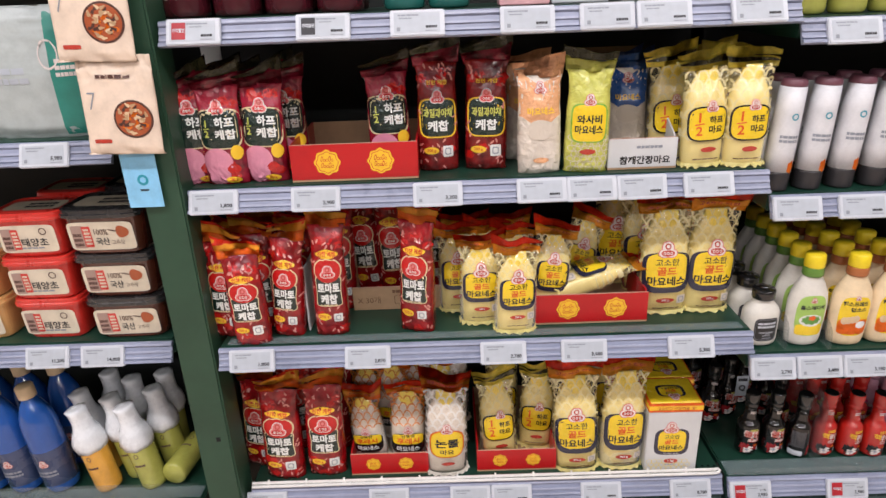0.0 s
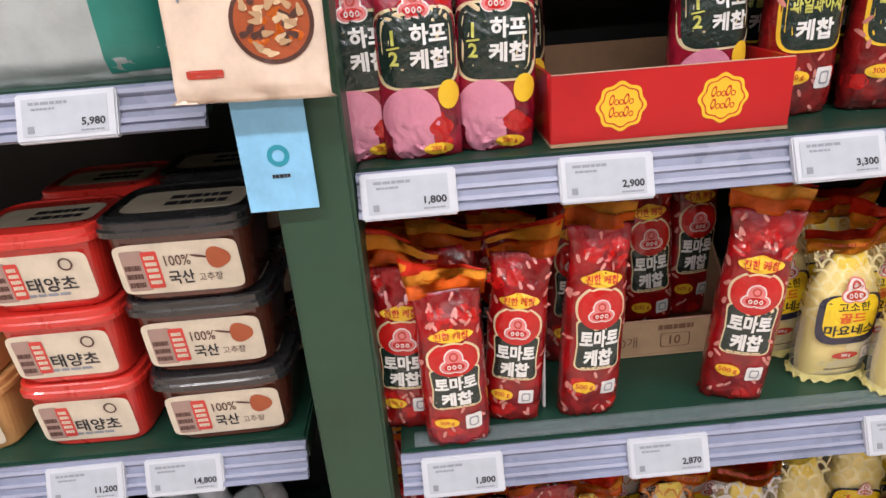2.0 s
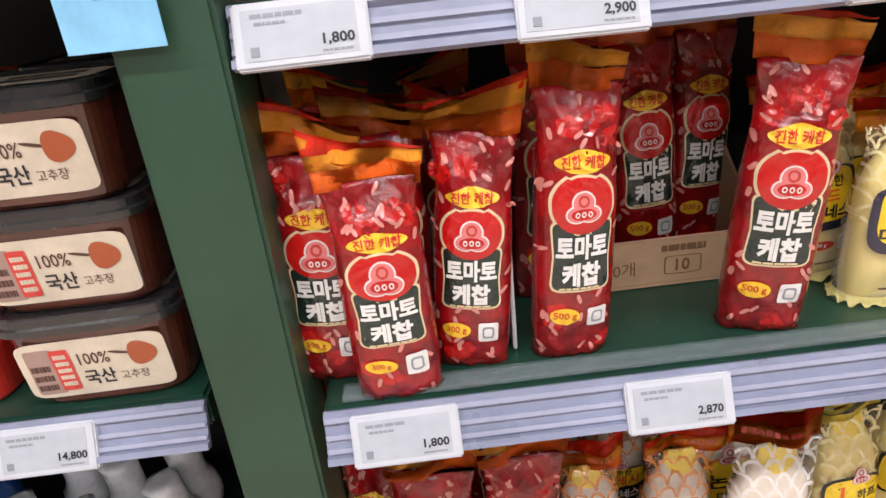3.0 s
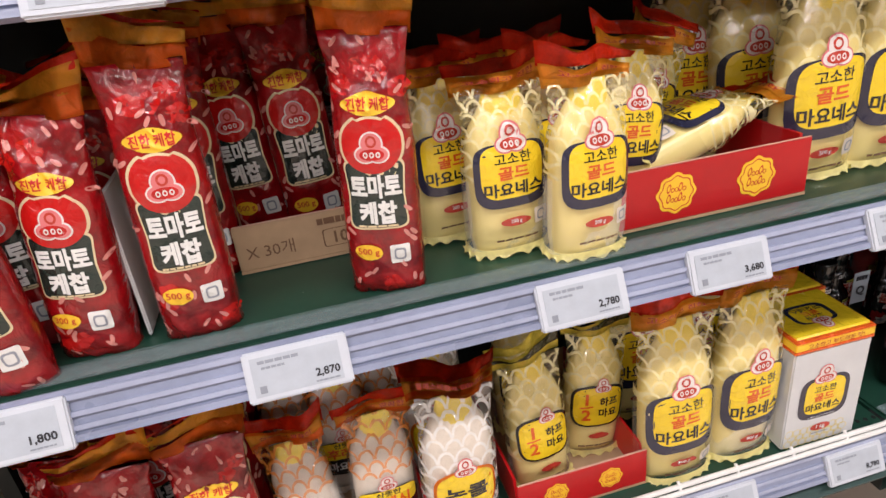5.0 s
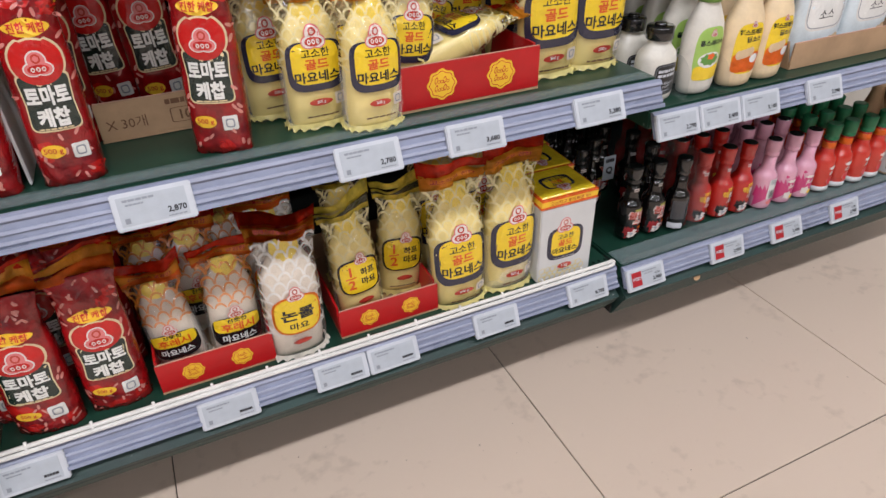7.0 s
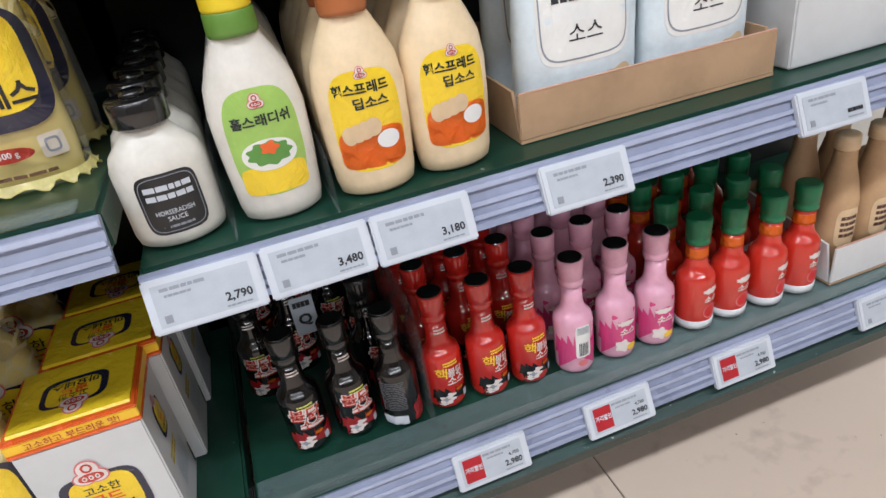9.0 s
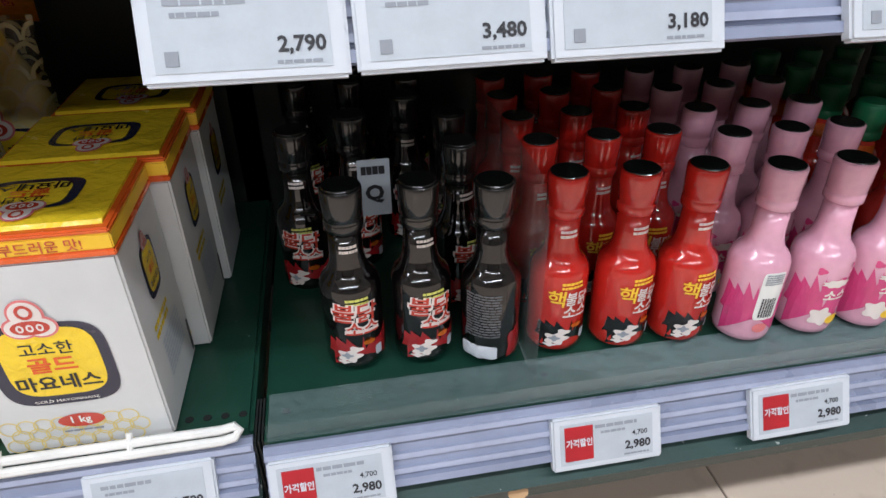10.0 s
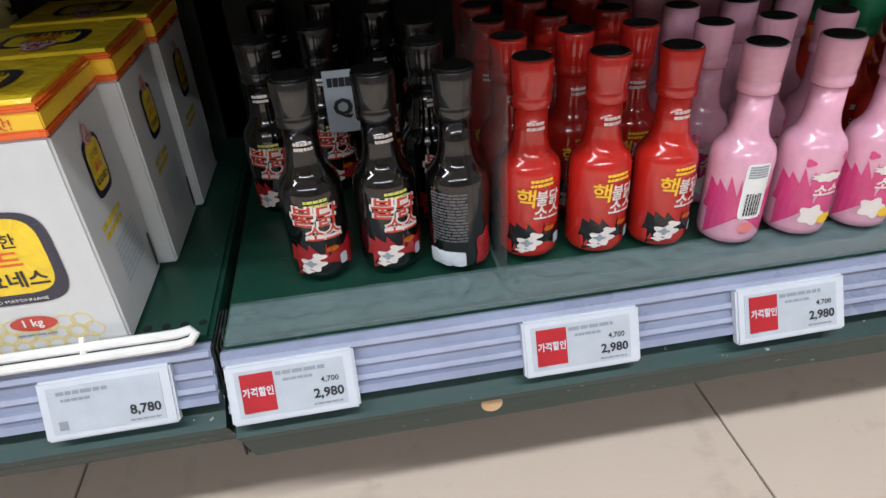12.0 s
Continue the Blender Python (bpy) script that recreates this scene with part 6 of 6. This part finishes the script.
# ---- left unit ----
def paste_tub(w, d, h, body, lid, title, label, group, big):
    """A tapered square tub with an overhanging lid and a wrap label."""
    root = tagged(new("paste_tub"), label, "paste tub", group)
    root["depth"] = d
    bm = bmesh.new()
    n, rings = 40, []
    for f, z in ((0.8, 0.0), (0.83, 0.003), (0.92, h * 0.8), (0.93, h * 0.84)):
        rings.append([bm.verts.new((x * f, y * f * d / w, z)) for x, y in ellipse(w, w, n, 5)])
    for a, b in zip(rings, rings[1:]):
        for k in range(n):
            bm.faces.new((a[k], a[(k + 1) % n], b[(k + 1) % n], b[k]))
    bm.faces.new(rings[0][::-1])
    bm.faces.new(rings[-1])
    part("tub", bm, M[body], root, smooth=False)
    bm = bmesh.new()
    rings = []
    for f, z in ((0.96, h * 0.8), (1.0, h * 0.815), (1.0, h * 0.88), (0.97, h * 0.9), (0.965, h * 0.97), (0.94, h * 0.985), (0.9, h * 0.985), (0.88, h * 0.965)):
        rings.append([bm.verts.new((x * f, y * f * d / w, z)) for x, y in ellipse(w, w, n, 5)])
    for a, b in zip(rings, rings[1:]):
        for k in range(n):
            bm.faces.new((a[k], a[(k + 1) % n], b[(k + 1) % n], b[k]))
    bm.faces.new(rings[-1])
    bmesh.ops.recalc_face_normals(bm, faces=bm.faces[:])
    lid_ob = part("lid", bm, M[lid], root, smooth=False)
    top = lambda u, v, lift=0.0: Vector((u, v, h * 0.966 + lift))
    part("lid_label", patch(top, ellipse(w * 0.78, d * 0.5, 36, 6), 0, 0, 0.0006), M["label_cream"], lid_ob)
    part("lid_print", bars(top, w * 0.08, 0, w * 0.4, d * 0.3, 2, 0.0009, seed=2), M["tag_ink"], lid_ob)
    slope = 0.1 * d / 2 / (h * 0.8)
    at = lambda u, v, lift=0.0: Vector((u, -d / 2 * (0.83 + 0.09 * v / (h * 0.8)) - 0.0006 - lift, v))
    part("label", patch(at, ellipse(w * 0.77, h * 0.62, 40, 9), 0, h * 0.41, 0.0), M["label_cream"], root, "cream paper label")
    part("red_tab", patch(at, ellipse(w * 0.1, h * 0.46, 28, 14), -w * 0.165, h * 0.4, 0.0006), M["tub_red"], root)
    part("tab_print", bars(at, -w * 0.165, h * 0.4, w * 0.07, h * 0.38, 5, 0.0009, seed=4), M["label_cream"], root)
    part("photo_print", patch(at, ellipse(w * 0.15, h * 0.5, 28, 14), -w * 0.27, h * 0.395, 0.0003), M["photo_grey"], root)
    part("jar_print", bars(at, -w * 0.285, h * 0.33, w * 0.1, h * 0.32, 3, 0.0005, seed=8), M["bowl_dark"], root)
    if big:
        part("name_lettering", write(at, "국산", w * 0.0, h * 0.29, h * 0.17, 0.0006, width=w * 0.16, bold=0.02), M["tag_ink"], root)
        part("percent_lettering", write(at, "100%", w * 0.0, h * 0.5, h * 0.13, 0.0006, width=w * 0.16, bold=0.01), M["bowl_dark"], root)
        part("kind_lettering", write(at, "고추장", w * 0.18, h * 0.27, h * 0.1, 0.0006, width=w * 0.15, bold=0.0), M["bowl_dark"], root)
        part("spoon_print", patch(at, lobed(w * 0.15, h * 0.26, 3, 0.08, 36), w * 0.25, h * 0.5, 0.0006), M["stew"], root)
        part("handle_print", patch(at, ellipse(w * 0.12, h * 0.03, 20), w * 0.14, h * 0.53, 0.0005, spin=-12), M["bowl_dark"], root)
    else:
        part("name_lettering", write(at, "태양초", w * 0.08, h * 0.33, h * 0.19, 0.0006, width=w * 0.36, bold=0.02), M["tag_ink"], root)
        part("round_seal", patch(at, ellipse(h * 0.16, h * 0.16, 24), w * 0.22, h * 0.57, 0.0006, inner=0.75, rings=1), M["bowl_dark"], root)
        part("fine_print", bars(at, 0, h * 0.2, w * 0.4, h * 0.06, 1, 0.0005, seed=3), M["tag_grey"], root)
    return root


ZA = 0.544
H_TUB = 0.083
set_out(paste_tub(0.146, 0.12, H_TUB, "tub_brown", "tub_lid_black", "", "brown chilli paste tub with a black lid", "stacked brown paste tubs", True),
        [(-0.19 - 0.003 * k, 0.046 + 0.003 * (k % 2), ZA + (H_TUB * 0.985) * k, 1 - k, 0, 0) for k in range(3)] + [(-0.19, 0.19, ZA + (H_TUB * 0.985) * k, 0, 0, 0) for k in range(3)])
set_out(paste_tub(0.126, 0.105, H_TUB * 0.98, "tub_red", "tub_red", "", "bright red chilli paste tub with a red lid", "stacked red paste tubs", False),
        [(-0.332 + 0.001 * k, 0.056 - 0.003 * (k % 2), ZA + (H_TUB * 0.965) * k, -1 + k, 0, 0) for k in range(3)] + [(-0.323, 0.18, ZA + (H_TUB * 0.965) * k, 0, 0, 0) for k in range(3)])
set_out(paste_tub(0.126, 0.105, H_TUB * 0.98, "tub_orange", "tub_orange", "", "tan soybean paste tub with a tan lid", "stacked tan paste tubs", False),
        [(-0.472, 0.06, ZA + (H_TUB * 0.965) * k, 0, 0, 0) for k in range(2)] + [(-0.605, 0.06, ZA + (H_TUB * 0.965) * k, 0, 0, 0) for k in range(2)] + [(-0.47, 0.19, ZA + (H_TUB * 0.965) * k, 0, 0, 0) for k in range(2)])


def blue_bottle():
    prof = [(0.028, 0), (0.033, 0.004), (0.034, 0.02), (0.034, 0.12), (0.0335, 0.15), (0.03, 0.175), (0.02, 0.2), (0.014, 0.21), (0.013, 0.215)]
    root = tagged(new("vinegar_bottle"), "blue plastic bottle with a dark label and cap", "bottle", "blue bottles")
    root["depth"] = 0.068
    part("bottle", lathe(prof, 28), M["blue_bottle"], root, smooth=True)
    part("cap", lathe([(0.016, 0.214), (0.0165, 0.216), (0.0165, 0.238), (0.015, 0.24)], 24), M["sesame"], root, smooth=True)
    at = turned_face(prof)
    part("label", lathe([(0.0342, 0.02), (0.0345, 0.021), (0.0345, 0.1), (0.0342, 0.101)], 28), M["blue_dark"], root, "dark printed wrap label", smooth=True)
    trademark(at, 0, 0.075, 0.02, root, 0.0012)
    part("label_print", bars(at, 0, 0.05, 0.04, 0.016, 2, 0.0012, seed=1), M["tag_grey"], root)
    return root


ZD = 0.187
set_out(blue_bottle(), [(-0.425, 0.06, ZD, 0, -5, 0), (-0.498, 0.062, ZD, 0, -5, 0), (-0.57, 0.062, ZD, 0, -5, 0)] + [(-0.42 - 0.072 * k, 0.15, ZD - 0.0025, 0, -5, 0) for k in range(5)])


def capped_bottle(body, label):
    prof = [(0.022, 0), (0.025, 0.003), (0.026, 0.012), (0.026, 0.105), (0.024, 0.115), (0.016, 0.122)]
    root = tagged(new("drink_bottle"), label, "bottle", body + " bottles with white covers")
    root["depth"] = 0.052
    part("bottle", lathe(prof, 24), M[body], root, smooth=True)
    bm = bmesh.new()
    pr = [(0.0285, 0.098), (0.0305, 0.108), (0.0305, 0.122), (0.027, 0.136), (0.022, 0.145), (0.0185, 0.158), (0.0185, 0.18), (0.019, 0.19), (0.012, 0.191)]
    lathe(pr, 26, 1.0, bm)
    for v in bm.verts:
        q = noise.noise(v.co * 70) * 0.004
        v.co += Vector((v.co.x, v.co.y, 0)).normalized() * q if v.co.xy.length > 0.001 else Vector()
    part("cover", bm, M["blister_white"], root, "frosted white plastic cover", smooth=True)
    at = turned_face(prof)
    part("mark_print", patch(at, ellipse(0.009, 0.011, 20), 0, 0.085, 0.0003, inner=0.7, rings=1), M["bowl_dark"], root)
    part("name_print", bars(at, 0, 0.062, 0.022, 0.008, 1, 0.0003, seed=1), M["bowl_dark"], root)
    return root


set_out(capped_bottle("amber", "amber bottle under a white plastic cover"), [(-0.325, 0.058, ZD, 0, -8, 0), (-0.35, 0.12, ZD - 0.0025, 0, -9, 0)])
set_out(capped_bottle("olive", "yellow-green bottle under a white plastic cover"), [(-0.233, 0.062, ZD, 0, -8, 0), (-0.28, 0.1, ZD - 0.0025, 0, -8, 0), (-0.21, 0.125, ZD - 0.0025, 0, -6, 0), (-0.29, 0.165, ZD - 0.0025, 0, 0, 0), (-0.23, 0.185, ZD - 0.0025, 0, 0, 0), (-0.35, 0.19, ZD - 0.0025, 0, 0, 0)])
lb = capped_bottle("olive", "yellow-green bottle lying on its side")
lb.matrix_basis = pose(-0.188, 0.078, ZD + 0.0255, -90, 0, -8)
for ch in list(lb.children):
    if ch.name.startswith("cover"):
        bpy.data.objects.remove(ch)
part("cap", lathe([(0.017, 0.119), (0.0175, 0.121), (0.0175, 0.14), (0.016, 0.142)], 20), M["blister_white"], lb, smooth=True)

# bag on the upper left shelf, hanging soup packs and the blue card
bag = tagged(new("food_bag"), "white and green plastic food bag on the shelf", "food bag")
bmg, atg = pouch_body(0.2, 0.2, 0.08, 71, (((0, 0.5, 1), (1, 1, 0.98)), ((0, 0.1, 0.5, 0.9, 1), (0.7, 0.95, 0.9, 0.4, 0.05))))
part("bag_body", bmg, M["bag_white"], bag, smooth=True)
gg = bmesh.new()
grid = [[gg.verts.new(atg(0.045 + 0.05 * k / 8, 0.006 + 0.185 * r / 14, 0.0008)) for k in range(9)] for r in range(15)]
for a, b in zip(grid, grid[1:]):
    for k in range(8):
        gg.faces.new((a[k], a[k + 1], b[k + 1], b[k]))
part("green_field", gg, M["bag_green"], bag, "green printed side band", smooth=True)
part("green_print", bars(atg, 0.07, 0.11, 0.034, 0.03, 3, 0.0014, seed=2), M["logo_white"], bag)
part("round_print", patch(atg, ellipse(0.03, 0.045, 30), 0.045, 0.13, 0.0012, inner=0.85, rings=1), M["logo_white"], bag)
part("name_print", bars(atg, -0.03, 0.1, 0.08, 0.03, 2, 0.001, seed=5), M["tag_screen"], bag)
bag.matrix_basis = pose(-0.262, 0.1, 0.909, 4, 0, 0)

strip = tagged(new("hanging_strip"), "pale blue hanging strip card with a round mark", "display strip")
part("card", box(-0.106, -0.0075, 0.808, -0.052, -0.0065, 1.5, 0.0003), M["card_blue"], strip)
ring_at = flat_face(-0.0075)
part("ring_mark", patch(ring_at, ellipse(0.017, 0.017, 36), -0.077, 0.852, 0.0004, inner=0.55, rings=2), M["mark_teal"], strip)
part("mark_lettering", bars(ring_at, -0.077, 0.836, 0.014, 0.005, 1, 0.0004, seed=1), M["tag_ink"], strip)


def soup_pack():
    root = tagged(new("soup_pack"), "cream paper soup pack with a bowl picture", "soup pack", "soup packs on a hanging strip")
    root["depth"] = 0.02
    bm, at = pouch_body(0.142, 0.108, 0.018, 81, (((0, 1), (1, 1)), ((0, 0.08, 0.5, 0.92, 1), (0.1, 0.7, 1, 0.7, 0.1))))
    part("pack_body", bm, M["pack_cream"], root, smooth=True)
    bowl = part("bowl_picture", patch(at, ellipse(0.056, 0.055, 40), 0.02, 0.052, 0.0006), M["bowl_dark"], root)
    part("soup_print", patch(at, ellipse(0.05, 0.049, 40), 0.02, 0.052, 0.0009), M["stew"], bowl)
    rnd = random.Random(4)
    for layer, shade in enumerate(("seal_orange", "bowl_dark", "sesame", "kraft")):
        bits = bmesh.new()
        for k in range(12):
            a, r = rnd.uniform(0, 6.28), 0.021 * math.sqrt(rnd.random())
            patch(at, lobed(0.0085, 0.0042, 3, 0.2, 16), 0.02 + r * math.cos(a), 0.052 + r * math.sin(a), 0.0011 + 0.00025 * layer, bits, rings=1, spin=rnd.uniform(0, 180))
        part("topping_print", bits, M[shade], bowl)["kind"] = "stuff"
    part("number_word", write(at, "7", -0.036, 0.078, 0.024, 0.0008, width=0.012, bold=-0.015), M["tag_grey"], root)
    part("name_print", bars(at, 0, 0.112, 0.05, 0.009, 1, 0.0008, seed=3), M["bowl_dark"], root)
    part("tag_print", patch(at, ellipse(0.026, 0.006, 20, 7), -0.03, 0.02, 0.0007, rings=2), M["badge_red"], root)
    return root


set_out(soup_pack(), [(-0.082, -0.034, 0.897, 0, 1.5, -3), (-0.094, -0.036, 1.03, 0, 1.5, -3), (-0.1, -0.034, 1.165, 0, 0, -3)])

# ---- floor tiles ----
tile = bmesh.new()
TS = 0.5825
box(0.001, 0.001, -0.008, TS - 0.001, TS - 0.001, 0.0, bm=tile)
bmesh.ops.bevel(tile, geom=tile.edges[:], offset=0.0008, segments=1, affect="EDGES")
first = part("tile", tile, M["floor_tile"], floor_ob)
first.location = (0.146, -0.29, 0)
for i in range(-6, 7):
    for j in range(-11, 2):
        if (i, j) == (0, 0):
            continue
        ob = new("tile", first.data)
        ob.parent = floor_ob
        x, y = 0.146 + i * TS, -0.29 + j * TS
        ob.location = (x, y, 0)
sticker = tagged(part("sticker", lathe([(0.0075, 0), (0.0073, 0.0006)], 24, 0.75), M["kraft"]), "small worn orange sticker on the kick panel", "sticker")
sticker.matrix_basis = pose(1.078, 0.0085, 0.145, 70, 0, 0)
